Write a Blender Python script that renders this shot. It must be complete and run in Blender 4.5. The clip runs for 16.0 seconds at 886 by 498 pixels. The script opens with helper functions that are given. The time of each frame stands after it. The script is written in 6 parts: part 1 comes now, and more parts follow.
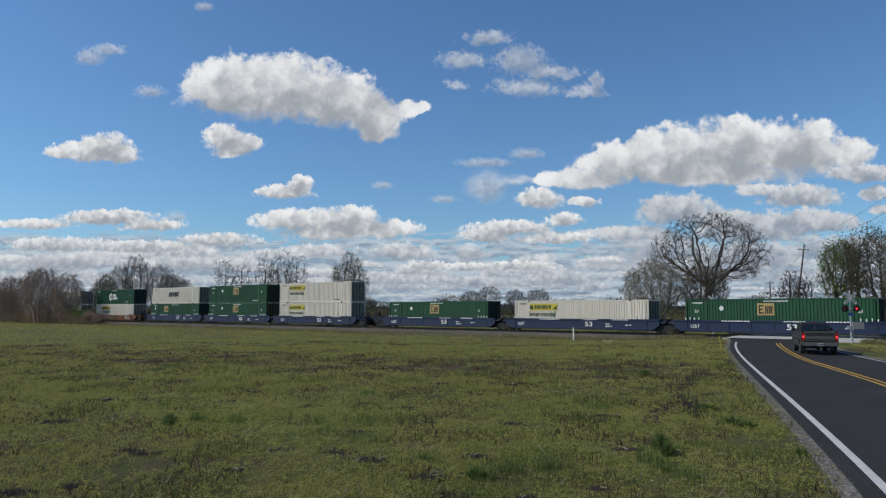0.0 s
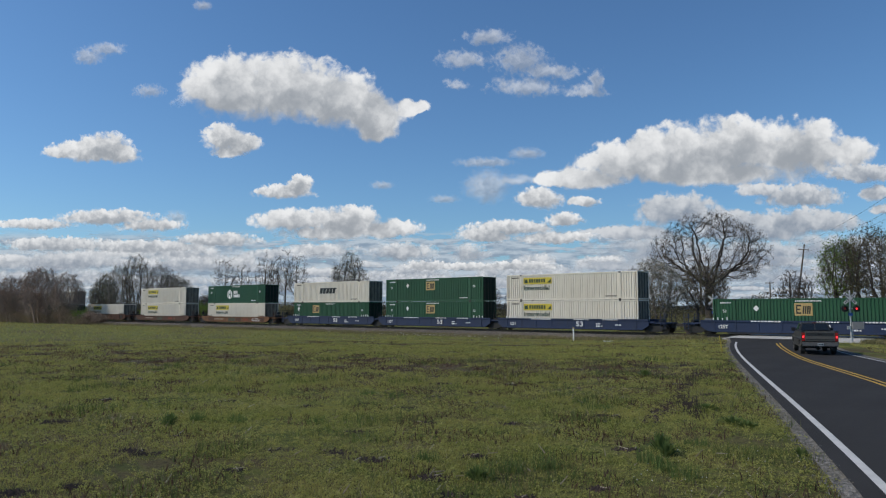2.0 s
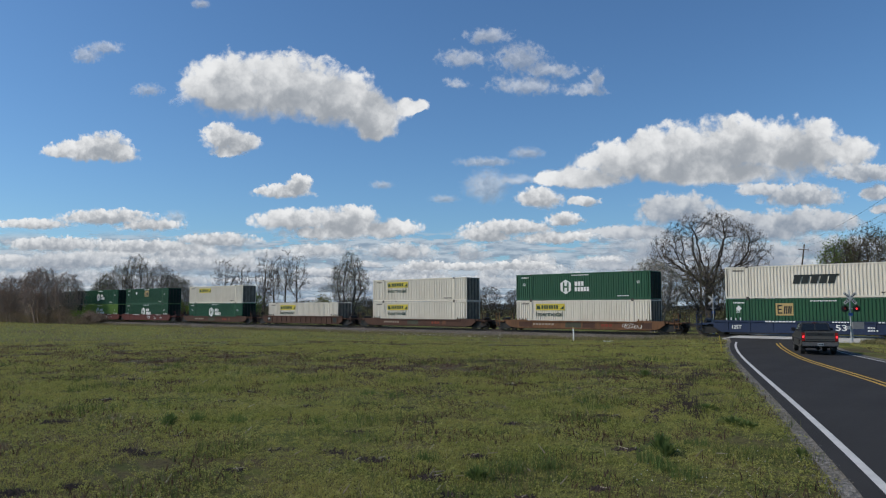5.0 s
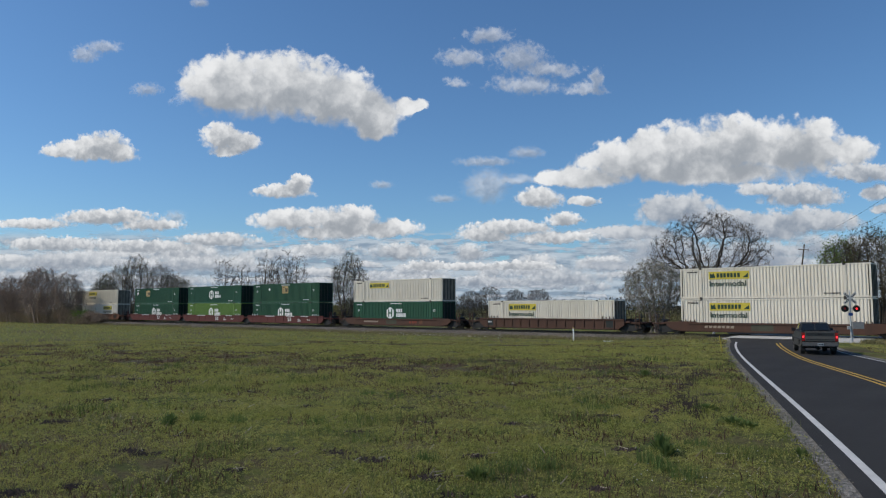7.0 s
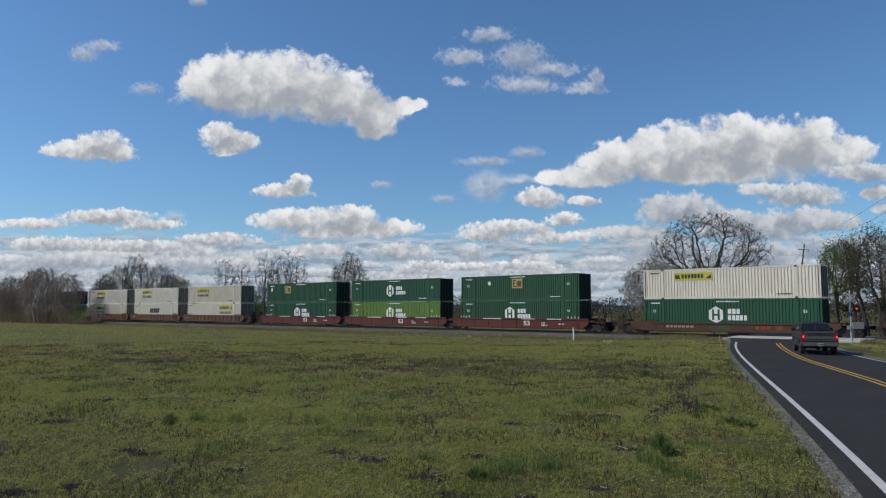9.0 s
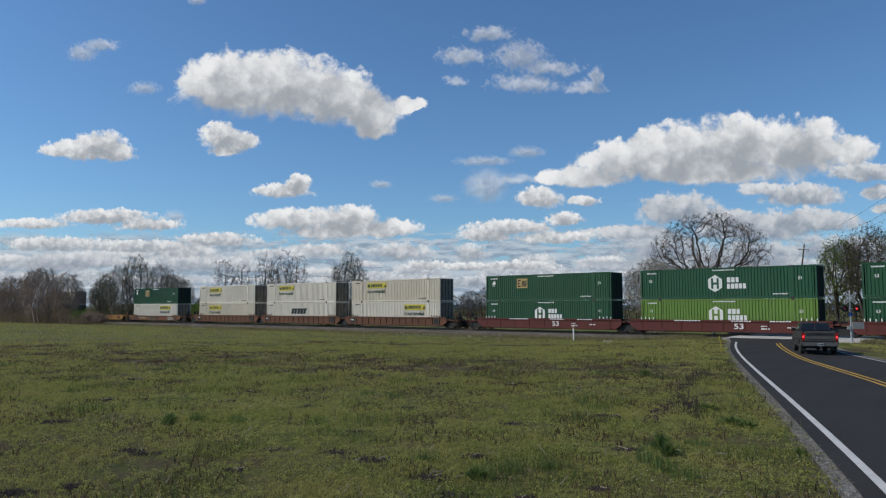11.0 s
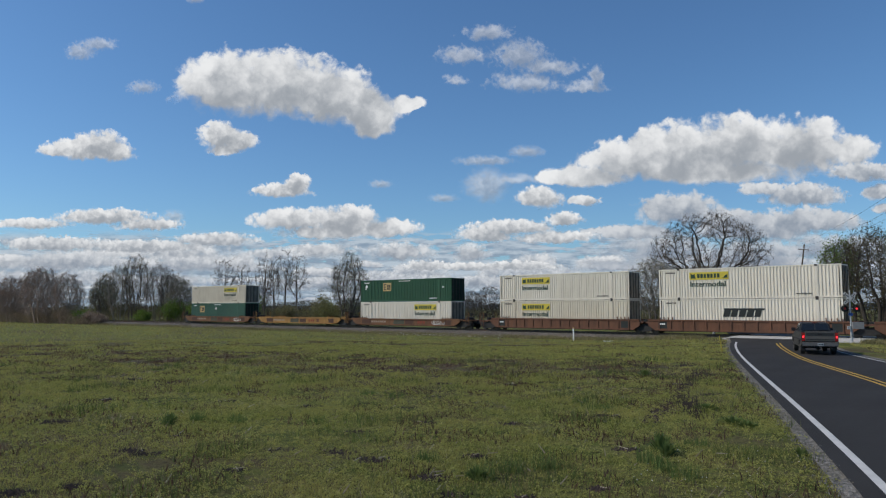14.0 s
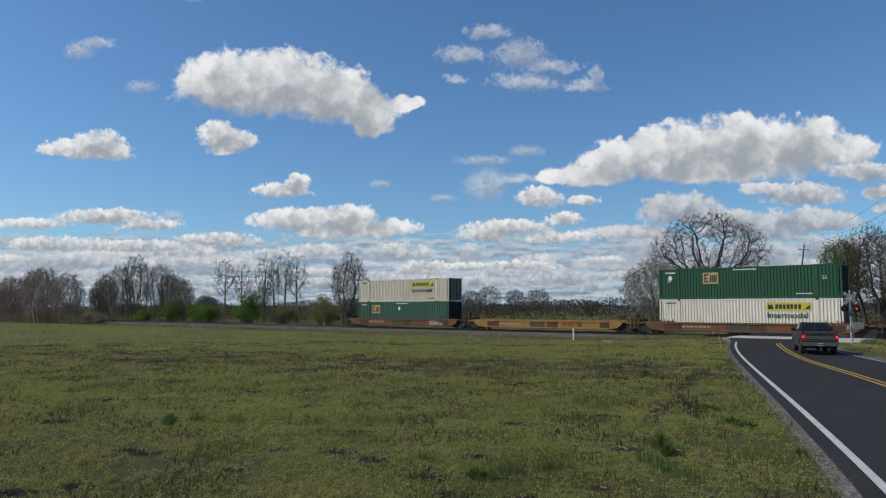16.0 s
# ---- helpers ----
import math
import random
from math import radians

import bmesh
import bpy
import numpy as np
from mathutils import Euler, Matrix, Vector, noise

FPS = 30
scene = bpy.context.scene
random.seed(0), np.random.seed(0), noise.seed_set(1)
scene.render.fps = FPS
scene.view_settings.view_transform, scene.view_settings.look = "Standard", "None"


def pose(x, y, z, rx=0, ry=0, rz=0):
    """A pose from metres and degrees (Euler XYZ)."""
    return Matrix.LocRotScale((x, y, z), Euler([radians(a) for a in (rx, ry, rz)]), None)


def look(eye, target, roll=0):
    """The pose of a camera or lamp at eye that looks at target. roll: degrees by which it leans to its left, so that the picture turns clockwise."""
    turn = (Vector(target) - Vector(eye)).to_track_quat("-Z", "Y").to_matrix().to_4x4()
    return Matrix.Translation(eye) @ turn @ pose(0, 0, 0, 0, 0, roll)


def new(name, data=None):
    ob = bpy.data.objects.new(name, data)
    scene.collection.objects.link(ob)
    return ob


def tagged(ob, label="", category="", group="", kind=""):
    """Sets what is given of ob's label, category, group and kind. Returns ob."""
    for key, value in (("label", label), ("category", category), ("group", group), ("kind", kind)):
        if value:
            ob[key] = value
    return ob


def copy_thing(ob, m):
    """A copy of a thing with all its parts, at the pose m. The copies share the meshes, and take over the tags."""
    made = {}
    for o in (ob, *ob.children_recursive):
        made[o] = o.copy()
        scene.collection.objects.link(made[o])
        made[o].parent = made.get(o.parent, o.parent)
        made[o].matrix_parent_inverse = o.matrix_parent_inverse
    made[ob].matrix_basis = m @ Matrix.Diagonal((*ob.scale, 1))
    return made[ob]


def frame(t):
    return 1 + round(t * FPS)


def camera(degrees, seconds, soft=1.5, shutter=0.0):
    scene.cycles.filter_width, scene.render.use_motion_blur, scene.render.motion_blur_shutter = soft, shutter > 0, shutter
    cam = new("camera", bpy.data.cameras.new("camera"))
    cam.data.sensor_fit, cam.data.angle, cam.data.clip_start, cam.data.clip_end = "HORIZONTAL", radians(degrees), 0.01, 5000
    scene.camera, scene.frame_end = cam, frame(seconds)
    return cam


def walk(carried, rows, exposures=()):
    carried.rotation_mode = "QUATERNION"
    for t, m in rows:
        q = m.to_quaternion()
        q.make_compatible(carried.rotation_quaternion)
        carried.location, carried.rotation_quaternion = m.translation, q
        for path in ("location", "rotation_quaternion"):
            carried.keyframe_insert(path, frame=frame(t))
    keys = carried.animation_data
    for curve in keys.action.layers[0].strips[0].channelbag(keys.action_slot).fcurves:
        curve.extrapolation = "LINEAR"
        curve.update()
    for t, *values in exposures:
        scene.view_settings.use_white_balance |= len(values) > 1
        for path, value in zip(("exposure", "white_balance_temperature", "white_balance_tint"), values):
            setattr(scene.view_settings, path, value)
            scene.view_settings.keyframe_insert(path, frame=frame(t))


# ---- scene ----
# The world: x runs along the railway, y across it; the road's surface is z = 0.
FOCAL = 1271.8
EYE = Vector((0.0, 0.0, 2.6))
TURN = pose(0, 0, 0, 94.746, 0, 40.372)
cam = camera(63.3, 16.0, soft=1.2)
STAND = Matrix.Translation(EYE) @ TURN
walk(cam, [(0, STAND), (16, STAND)], [(0, 0.0), (16, 0.0)])

# ---------------------------------------------------------------- light
SUN = Vector((-0.57, -0.52, 0.64)).normalized()
world = bpy.data.worlds.new("world")
scene.world = world
world.use_nodes = True
wn = world.node_tree.nodes
sky = wn.new("ShaderNodeTexSky")
sky.sky_type = "NISHITA"
sky.sun_disc = False
sky.sun_elevation = math.asin(SUN.z)
sky.sun_rotation = math.atan2(SUN.x, SUN.y)
sky.air_density, sky.dust_density, sky.ozone_density = 1.0, 0.4, 3.0
tint = wn.new("ShaderNodeMix")
tint.data_type, tint.blend_type = "RGBA", "MULTIPLY"
tint.inputs[0].default_value = 1.0
tint.inputs[7].default_value = (0.70, 0.96, 1.17, 1.0)
world.node_tree.links.new(sky.outputs[0], tint.inputs[6])
world.node_tree.links.new(tint.outputs[2], wn["Background"].inputs[0])
wn["Background"].inputs[1].default_value = 0.095
sun_data = bpy.data.lights.new("sun", "SUN")
sun_data.energy, sun_data.angle, sun_data.color = 3.3, radians(0.6), (1.0, 0.92, 0.80)
sun = new("sun", sun_data)
sun.matrix_world = look(SUN * 100, (0, 0, 0))


# ---------------------------------------------------------------- mesh tools
class Form:
    """A mesh in the making: corners and faces."""

    def __init__(self):
        self.v, self.f = [], []

    def box(self, x0, x1, y0, y1, z0, z1):
        n = len(self.v)
        self.v += [(x0, y0, z0), (x1, y0, z0), (x1, y1, z0), (x0, y1, z0), (x0, y0, z1), (x1, y0, z1), (x1, y1, z1), (x0, y1, z1)]
        self.f += [tuple(n + i for i in q) for q in ((0, 3, 2, 1), (4, 5, 6, 7), (0, 1, 5, 4), (1, 2, 6, 5), (2, 3, 7, 6), (3, 0, 4, 7))]
        return self

    def prism(self, outline, y0, y1):
        """An outline in x and z, pushed from y0 to y1."""
        n, k = len(self.v), len(outline)
        self.v += [(x, y0, z) for x, z in outline] + [(x, y1, z) for x, z in outline]
        self.f += [tuple(n + i for i in range(k)), tuple(n + k + i for i in reversed(range(k)))]
        self.f += [(n + i, n + k + i, n + k + (i + 1) % k, n + (i + 1) % k) for i in range(k)]
        return self

    def extrude_x(self, outline, x0, x1):
        """An outline in y and z, pushed along x."""
        n, k = len(self.v), len(outline)
        self.v += [(x0, y, z) for y, z in outline] + [(x1, y, z) for y, z in outline]
        self.f += [tuple(n + i for i in reversed(range(k))), tuple(n + k + i for i in range(k))]
        self.f += [(n + i, n + (i + 1) % k, n + k + (i + 1) % k, n + k + i) for i in range(k)]
        return self

    def tube(self, a, b, ra, rb, sides=8, caps=True):
        a, b = Vector(a), Vector(b)
        d = (b - a).normalized()
        u = d.orthogonal().normalized()
        w = d.cross(u)
        n = len(self.v)
        for p, r in ((a, ra), (b, rb)):
            for i in range(sides):
                t = 2 * math.pi * i / sides
                self.v.append(tuple(p + u * (r * math.cos(t)) + w * (r * math.sin(t))))
        self.f += [(n + i, n + (i + 1) % sides, n + sides + (i + 1) % sides, n + sides + i) for i in range(sides)]
        if caps:
            self.f += [tuple(n + i for i in reversed(range(sides))), tuple(n + sides + i for i in range(sides))]
        return self

    def wheel(self, x, y0, y1, z, r, sides=20):
        return self.tube((x, y0, z), (x, y1, z), r, r, sides)

    def quad(self, a, b, c, d):
        n = len(self.v)
        self.v += [tuple(a), tuple(b), tuple(c), tuple(d)]
        self.f.append((n, n + 1, n + 2, n + 3))
        return self

    def mesh(self, name, smooth=False):
        me = bpy.data.meshes.new(name)
        me.from_pydata(self.v, [], self.f)
        if smooth:
            me.shade_smooth()
        me.update()
        return me


def part(name, form, material, parent, label="", smooth=False, bevel=0.0):
    """One mesh object under a thing or a part."""
    me = form if isinstance(form, bpy.types.Mesh) else form.mesh(name, smooth)
    if bevel:
        bm = bmesh.new()
        bm.from_mesh(me)
        edges = [e for e in bm.edges if len(e.link_faces) == 2 and e.calc_face_angle() > 0.6]
        bmesh.ops.bevel(bm, geom=edges, offset=bevel, segments=2, affect="EDGES", clamp_overlap=True)
        bm.to_mesh(me)
        bm.free()
    if not me.materials:
        me.materials.append(material)
    ob = new(name, me)
    ob.parent = parent
    if label:
        tagged(ob, label)
    if name in ("stencil", "sign_marking", "word_marking", "emblem_marking", "grab_iron"):
        tagged(ob, kind="stuff")
    return ob


def thing(name, at, label, category, group="", kind=""):
    ob = new(name)
    ob.empty_display_size = 0.3
    ob.matrix_world = at
    return tagged(ob, label, category, group, kind)


def solid(name, form, material, label="", category="", group="", kind="", at=None, smooth=False):
    me = form if isinstance(form, bpy.types.Mesh) else form.mesh(name, smooth)
    me.materials.append(material)
    ob = new(name, me)
    if at is not None:
        ob.matrix_world = at
    return tagged(ob, label, category, group, kind)


def fast_mesh(name, verts, size):
    """A mesh of loose faces, each of `size` corners in a row of verts."""
    me = bpy.data.meshes.new(name)
    n = len(verts)
    me.vertices.add(n)
    me.vertices.foreach_set("co", np.asarray(verts, dtype=np.float32).ravel())
    me.loops.add(n)
    me.loops.foreach_set("vertex_index", np.arange(n, dtype=np.int32))
    me.polygons.add(n // size)
    me.polygons.foreach_set("loop_start", np.arange(0, n, size, dtype=np.int32))
    me.update(calc_edges=True)
    me.validate()
    return me


def lettering(words, height, lean=0.0):
    """Words as a flat mesh in x and z that looks towards -y, its left foot at the origin."""
    cu = bpy.data.curves.new("words", "FONT")
    cu.body, cu.size, cu.extrude, cu.shear = words, height * 1.38, 0.002, lean
    cu.offset = height * 0.022
    ob = new("words", cu)
    dg = bpy.context.evaluated_depsgraph_get()
    me = bpy.data.meshes.new_from_object(ob.evaluated_get(dg))
    bpy.data.objects.remove(ob)
    me.transform(Matrix.Rotation(radians(90), 4, "X"))
    me.materials.clear()
    return me


# ---------------------------------------------------------------- materials
class Paint:
    """A node material with short ways to its parts."""

    def __init__(self, name, rough=0.6, metal=0.0, spec=0.4):
        self.m = bpy.data.materials.new(name)
        self.m.use_nodes = True
        self.t = self.m.node_tree
        self.b = self.t.nodes["Principled BSDF"]
        self.b.inputs["Roughness"].default_value = rough
        self.b.inputs["Metallic"].default_value = metal
        self.b.inputs["Specular IOR Level"].default_value = spec
        self.co = self.node("ShaderNodeTexCoord").outputs["Object"]

    def node(self, kind, **kw):
        n = self.t.nodes.new(kind)
        for k, v in kw.items():
            if k == "operation":
                n.operation = v
            elif k == "noise_dimensions":
                n.noise_dimensions = v
        return n

    def link(self, a, b):
        self.t.links.new(a, b)

    def put(self, socket, value):
        if isinstance(value, bpy.types.NodeSocket):
            self.link(value, socket)
        else:
            socket.default_value = value

    def map(self, scale=(1, 1, 1), loc=(0, 0, 0), src=None):
        n = self.node("ShaderNodeMapping")
        n.inputs["Scale"].default_value = scale
        n.inputs["Location"].default_value = loc
        self.link(src or self.co, n.inputs["Vector"])
        return n.outputs[0]

    def noise(self, scale, detail=4.0, rough=0.55, src=None, distort=0.0):
        n = self.node("ShaderNodeTexNoise")
        n.inputs["Scale"].default_value = scale
        n.inputs["Detail"].default_value = detail
        n.inputs["Roughness"].default_value = rough
        n.inputs["Distortion"].default_value = distort
        self.link(src or self.co, n.inputs["Vector"])
        return n.outputs["Fac"]

    def math(self, op, a, b=0.0, c=0.0):
        n = self.node("ShaderNodeMath", operation=op)
        for i, v in enumerate((a, b, c)):
            self.put(n.inputs[i], v)
        return n.outputs[0]

    def span(self, v, a, b, c=0.0, d=1.0, smooth=False):
        n = self.node("ShaderNodeMapRange")
        n.interpolation_type = "SMOOTHSTEP" if smooth else "LINEAR"
        for i, x in enumerate((v, a, b, c, d)):
            self.put(n.inputs[i], x)
        return n.outputs[0]

    def mix(self, f, a, b):
        n = self.node("ShaderNodeMix")
        n.data_type = "RGBA"
        for i, x in ((0, f), (6, a), (7, b)):
            self.put(n.inputs[i], x if isinstance(x, bpy.types.NodeSocket) or i == 0 else (*x, 1.0))
        return n.outputs[2]

    def colour(self, c):
        self.put(self.b.inputs["Base Color"], c if isinstance(c, bpy.types.NodeSocket) else (*c, 1.0))
        return self

    def bump(self, h, dist, strength=0.6):
        n = self.node("ShaderNodeBump")
        n.inputs["Strength"].default_value = strength
        n.inputs["Distance"].default_value = dist
        self.link(h, n.inputs["Height"])
        self.link(n.outputs[0], self.b.inputs["Normal"])
        return self

    def island(self):
        return self.node("ShaderNodeNewGeometry").outputs["Random Per Island"]

    def each(self):
        return self.node("ShaderNodeObjectInfo").outputs["Random"]


def coat(name, base, worn, rough=0.55, metal=0.0, wear=0.35, scale=0.5, streak=True, spec=0.4):
    """Paint with grime: large clouds of dirt, streaks that run down, fine grain."""
    p = Paint(name, rough, metal, spec)
    big = p.noise(scale, 5)
    run = p.noise(2.2, 5, 0.65, p.map((1, 1, 0.12 if streak else 1.0)))
    fine = p.noise(28, 3)
    dirt = p.math("ADD", p.math("MULTIPLY", big, 0.55), p.math("MULTIPLY", run, 0.6))
    f = p.math("MULTIPLY", p.span(dirt, 0.5, 0.86), wear)
    c = p.mix(f, base, worn)
    g = p.mix(p.math("MULTIPLY", p.span(fine, 0.35, 0.75), 0.18), c, worn)
    p.colour(g)
    p.link(p.span(fine, 0.2, 0.8, rough - 0.1, min(1, rough + 0.15)), p.b.inputs["Roughness"])
    p.bump(fine, 0.004, 0.35)
    return p.m


def plain(name, base, rough=0.6, metal=0.0, vary=0.25, scale=6.0, spec=0.4):
    p = Paint(name, rough, metal, spec)
    n = p.noise(scale, 5)
    n2 = p.noise(scale * 9, 3)
    dark = tuple(c * (1 - vary) for c in base)
    light = tuple(min(1, c * (1 + vary * 0.7)) for c in base)
    p.colour(p.mix(p.span(p.math("ADD", p.math("MULTIPLY", n, 0.65), p.math("MULTIPLY", n2, 0.35)), 0.3, 0.7), dark, light))
    p.bump(n2, 0.003, 0.4)
    return p.m


def glow(name, colour, strength):
    p = Paint(name, 0.3)
    p.colour(tuple(c * 0.5 for c in colour))
    p.b.inputs["Emission Color"].default_value = (*colour, 1)
    p.b.inputs["Emission Strength"].default_value = strength
    return p.m


WHITE_BOX = coat("white_box_paint", (0.69, 0.64, 0.54), (0.33, 0.25, 0.16), 0.5, wear=0.30)
CREAM_BOX = coat("cream_box_paint", (0.62, 0.56, 0.445), (0.31, 0.23, 0.14), 0.5, wear=0.42)
GREEN_BOX = coat("green_box_paint", (0.014, 0.078, 0.034), (0.028, 0.05, 0.03), 0.5, wear=0.4)
HUB_BOX = coat("deep_green_box_paint", (0.012, 0.080, 0.038), (0.03, 0.06, 0.035), 0.5, wear=0.4)
DULL_BOX = coat("dull_green_box_paint", (0.035, 0.105, 0.07), (0.05, 0.07, 0.05), 0.6, wear=0.5)
LIME_BOX = coat("light_green_box_paint", (0.12, 0.22, 0.035), (0.07, 0.1, 0.04), 0.5, wear=0.4)
# door ends face away from the sun: their shade darkens these colours, besides grime
DOOR_WHITE = coat("door_grime_and_shade_paint", (0.27, 0.235, 0.18), (0.05, 0.038, 0.028), 0.75, wear=0.95, scale=1.2, spec=0.2)
DOOR_GREEN = coat("door_shaded_green_paint", (0.012, 0.028, 0.019), (0.018, 0.018, 0.015), 0.75, wear=0.8, scale=1.2, spec=0.2)
DARK_STEEL = plain("dark_steel", (0.025, 0.024, 0.023), 0.6, 0.3)
CASTING = plain("casting_steel", (0.05, 0.045, 0.04), 0.6, 0.4)
RUST = coat("rusty_brown_paint", (0.145, 0.070, 0.043), (0.06, 0.038, 0.03), 0.85, wear=0.95, scale=0.9, spec=0.2)
DEEP_BROWN = coat("deep_brown_paint", (0.085, 0.045, 0.032), (0.04, 0.03, 0.025), 0.8, wear=0.6, scale=0.9, spec=0.2)
RED_BROWN = coat("dark_red_paint", (0.105, 0.026, 0.022), (0.05, 0.025, 0.02), 0.7, wear=0.6, scale=0.9, spec=0.3)
BLUE_CAR = coat("navy_car_paint", (0.009, 0.023, 0.066), (0.02, 0.023, 0.034), 0.6, wear=0.5, scale=0.9)
ORANGE_CAR = coat("weathered_orange_paint", (0.165, 0.083, 0.042), (0.05, 0.034, 0.027), 0.8, wear=0.95, scale=0.7, spec=0.2)
YELLOW_CAR = coat("faded_yellow_paint", (0.31, 0.17, 0.05), (0.12, 0.065, 0.03), 0.75, wear=0.85, scale=0.8, spec=0.25)
SIGN_YELLOW = plain("yellow_panel", (0.52, 0.42, 0.045), 0.5, vary=0.15)
SIGN_TAN = plain("tan_panel", (0.42, 0.30, 0.12), 0.5, vary=0.2)
INK = plain("black_ink", (0.015, 0.018, 0.016), 0.5)
INK_GREEN = plain("dark_green_ink", (0.012, 0.04, 0.022), 0.5)
MARK_WHITE = plain("white_marking", (0.7, 0.7, 0.68), 0.55, vary=0.12)
RAIL_STEEL = plain("rail_steel", (0.10, 0.075, 0.06), 0.45, 0.7)
TIE_WOOD = plain("tie_wood", (0.06, 0.05, 0.042), 0.9)
CONCRETE = plain("crossing_concrete", (0.42, 0.41, 0.39), 0.85, vary=0.18, scale=1.5)
POLE_WOOD = plain("pole_wood", (0.11, 0.09, 0.07), 0.9, vary=0.35, scale=3)
GALV = plain("galvanised_steel", (0.42, 0.43, 0.44), 0.5, 0.4, vary=0.2)
YELLOW_POST = plain("yellow_post_paint", (0.42, 0.32, 0.05), 0.6)
WIRE = plain("wire", (0.03, 0.03, 0.03), 0.6)
BARK = plain("bark", (0.105, 0.088, 0.075), 0.95, vary=0.4, scale=5)
BARK_PALE = plain("pale_bark", (0.24, 0.21, 0.18), 0.95, vary=0.4, scale=5)
BARK_RED = plain("reddish_twigs", (0.34, 0.255, 0.20), 0.95, vary=0.35, scale=2)


def foliage(name, a, b, c):
    """Thin leaves that let some light through."""
    p = Paint(name, 0.65, 0, 0.2)
    r = p.island()
    n = p.noise(0.5, 3)
    col = p.mix(p.span(n, 0.35, 0.65), p.mix(r, a, b), p.mix(r, b, c))
    p.colour(col)
    tr = p.node("ShaderNodeBsdfTranslucent")
    p.link(col, tr.inputs[0])
    mx = p.node("ShaderNodeMixShader")
    mx.inputs[0].default_value = 0.42
    p.link(p.b.outputs[0], mx.inputs[1])
    p.link(tr.outputs[0], mx.inputs[2])
    p.link(mx.outputs[0], p.t.nodes["Material Output"].inputs[0])
    return p.m


LEAF_SPRING = foliage("spring_leaves", (0.15, 0.16, 0.06), (0.20, 0.20, 0.08), (0.12, 0.11, 0.06))
LEAF_GREEN = foliage("bright_leaves", (0.10, 0.17, 0.03), (0.15, 0.22, 0.04), (0.07, 0.11, 0.03))
LEAF_OLIVE = foliage("olive_buds", (0.15, 0.155, 0.07), (0.21, 0.195, 0.095), (0.17, 0.135, 0.085))
LEAF_PALE = foliage("pale_catkins", (0.30, 0.31, 0.22), (0.42, 0.42, 0.34), (0.20, 0.20, 0.11))
LEAF_DULL = foliage("dull_olive_buds", (0.085, 0.085, 0.038), (0.12, 0.11, 0.05), (0.10, 0.07, 0.045))
LEAF_BUD = foliage("brown_buds", (0.23, 0.175, 0.135), (0.28, 0.215, 0.16), (0.18, 0.14, 0.115))
BLADE = foliage("grass_blades", (0.11, 0.14, 0.03), (0.40, 0.40, 0.11), (0.29, 0.24, 0.095))
BLADE_TALL = foliage("rank_grass", (0.08, 0.125, 0.03), (0.13, 0.16, 0.045), (0.16, 0.14, 0.06))
WEED_RED = foliage("red_weeds", (0.13, 0.06, 0.045), (0.10, 0.062, 0.038), (0.19, 0.12, 0.08))
STRAW = foliage("straw", (0.34, 0.29, 0.21), (0.24, 0.19, 0.13), (0.45, 0.41, 0.33))
# brighter, yellower copy of BLADE: sunlight on the far strip is painted into it
BLADE_FAR = foliage("sun_tinted_grass", (0.16, 0.18, 0.04), (0.46, 0.45, 0.13), (0.27, 0.21, 0.095))
BARK_DARK = plain("dark_oak_bark", (0.055, 0.047, 0.040), 0.95, vary=0.4, scale=5)


def field_paint():
    p = Paint("field_soil_and_grass", 0.95, 0, 0.12)
    big = p.noise(0.13, 5, 0.62, p.map((0.55, 1.0, 1.0)))
    mid = p.noise(0.9, 6, 0.68, p.map((0.7, 1.0, 1.0)))
    fine = p.noise(7.0, 7, 0.75)
    green = p.mix(p.span(mid, 0.38, 0.62), (0.085, 0.11, 0.024), (0.25, 0.25, 0.07))
    dry = p.mix(p.span(fine, 0.38, 0.62), (0.05, 0.036, 0.026), (0.16, 0.12, 0.075))
    f = p.math("ADD", p.math("MULTIPLY", big, 0.75), p.math("MULTIPLY", mid, 0.5))
    base = p.mix(p.math("MULTIPLY", p.span(f, 0.58, 0.72), 0.9), green, dry)
    xy = p.node("ShaderNodeSeparateXYZ")
    p.link(p.co, xy.inputs[0])
    strip = p.math("ABSOLUTE", p.math("SUBTRACT", p.math("SUBTRACT", xy.outputs[1], p.math("MULTIPLY", xy.outputs[0], 0.35)), 34.0))
    tilled = p.math("MULTIPLY", p.span(strip, 9.0, 2.0, smooth=True), p.span(mid, 0.36, 0.56))
    base = p.mix(p.math("MULTIPLY", tilled, 0.8), base, p.mix(p.span(fine, 0.38, 0.62), (0.05, 0.033, 0.026), (0.15, 0.105, 0.075)))
    p.colour(p.mix(p.math("MULTIPLY", p.span(fine, 0.46, 0.60), 0.75), base, (0.035, 0.032, 0.017)))
    p.bump(p.math("ADD", fine, mid), 0.10, 1.0)
    return p.m


def asphalt_paint():
    p = Paint("asphalt", 0.9, 0, 0.12)
    grain = p.noise(60, 3, 0.7)
    wide = p.noise(0.35, 4)
    tracks = p.noise(0.9, 3, 0.5, p.map((1.0, 0.06, 1.0)))
    a = p.mix(p.span(grain, 0.3, 0.7), (0.025, 0.0245, 0.0245), (0.050, 0.049, 0.048))
    f = p.math("MULTIPLY", p.span(p.math("ADD", wide, tracks), 0.8, 1.2), 0.45)
    p.colour(p.mix(f, a, (0.022, 0.0215, 0.0215)))
    p.bump(grain, 0.006, 0.7)
    return p.m


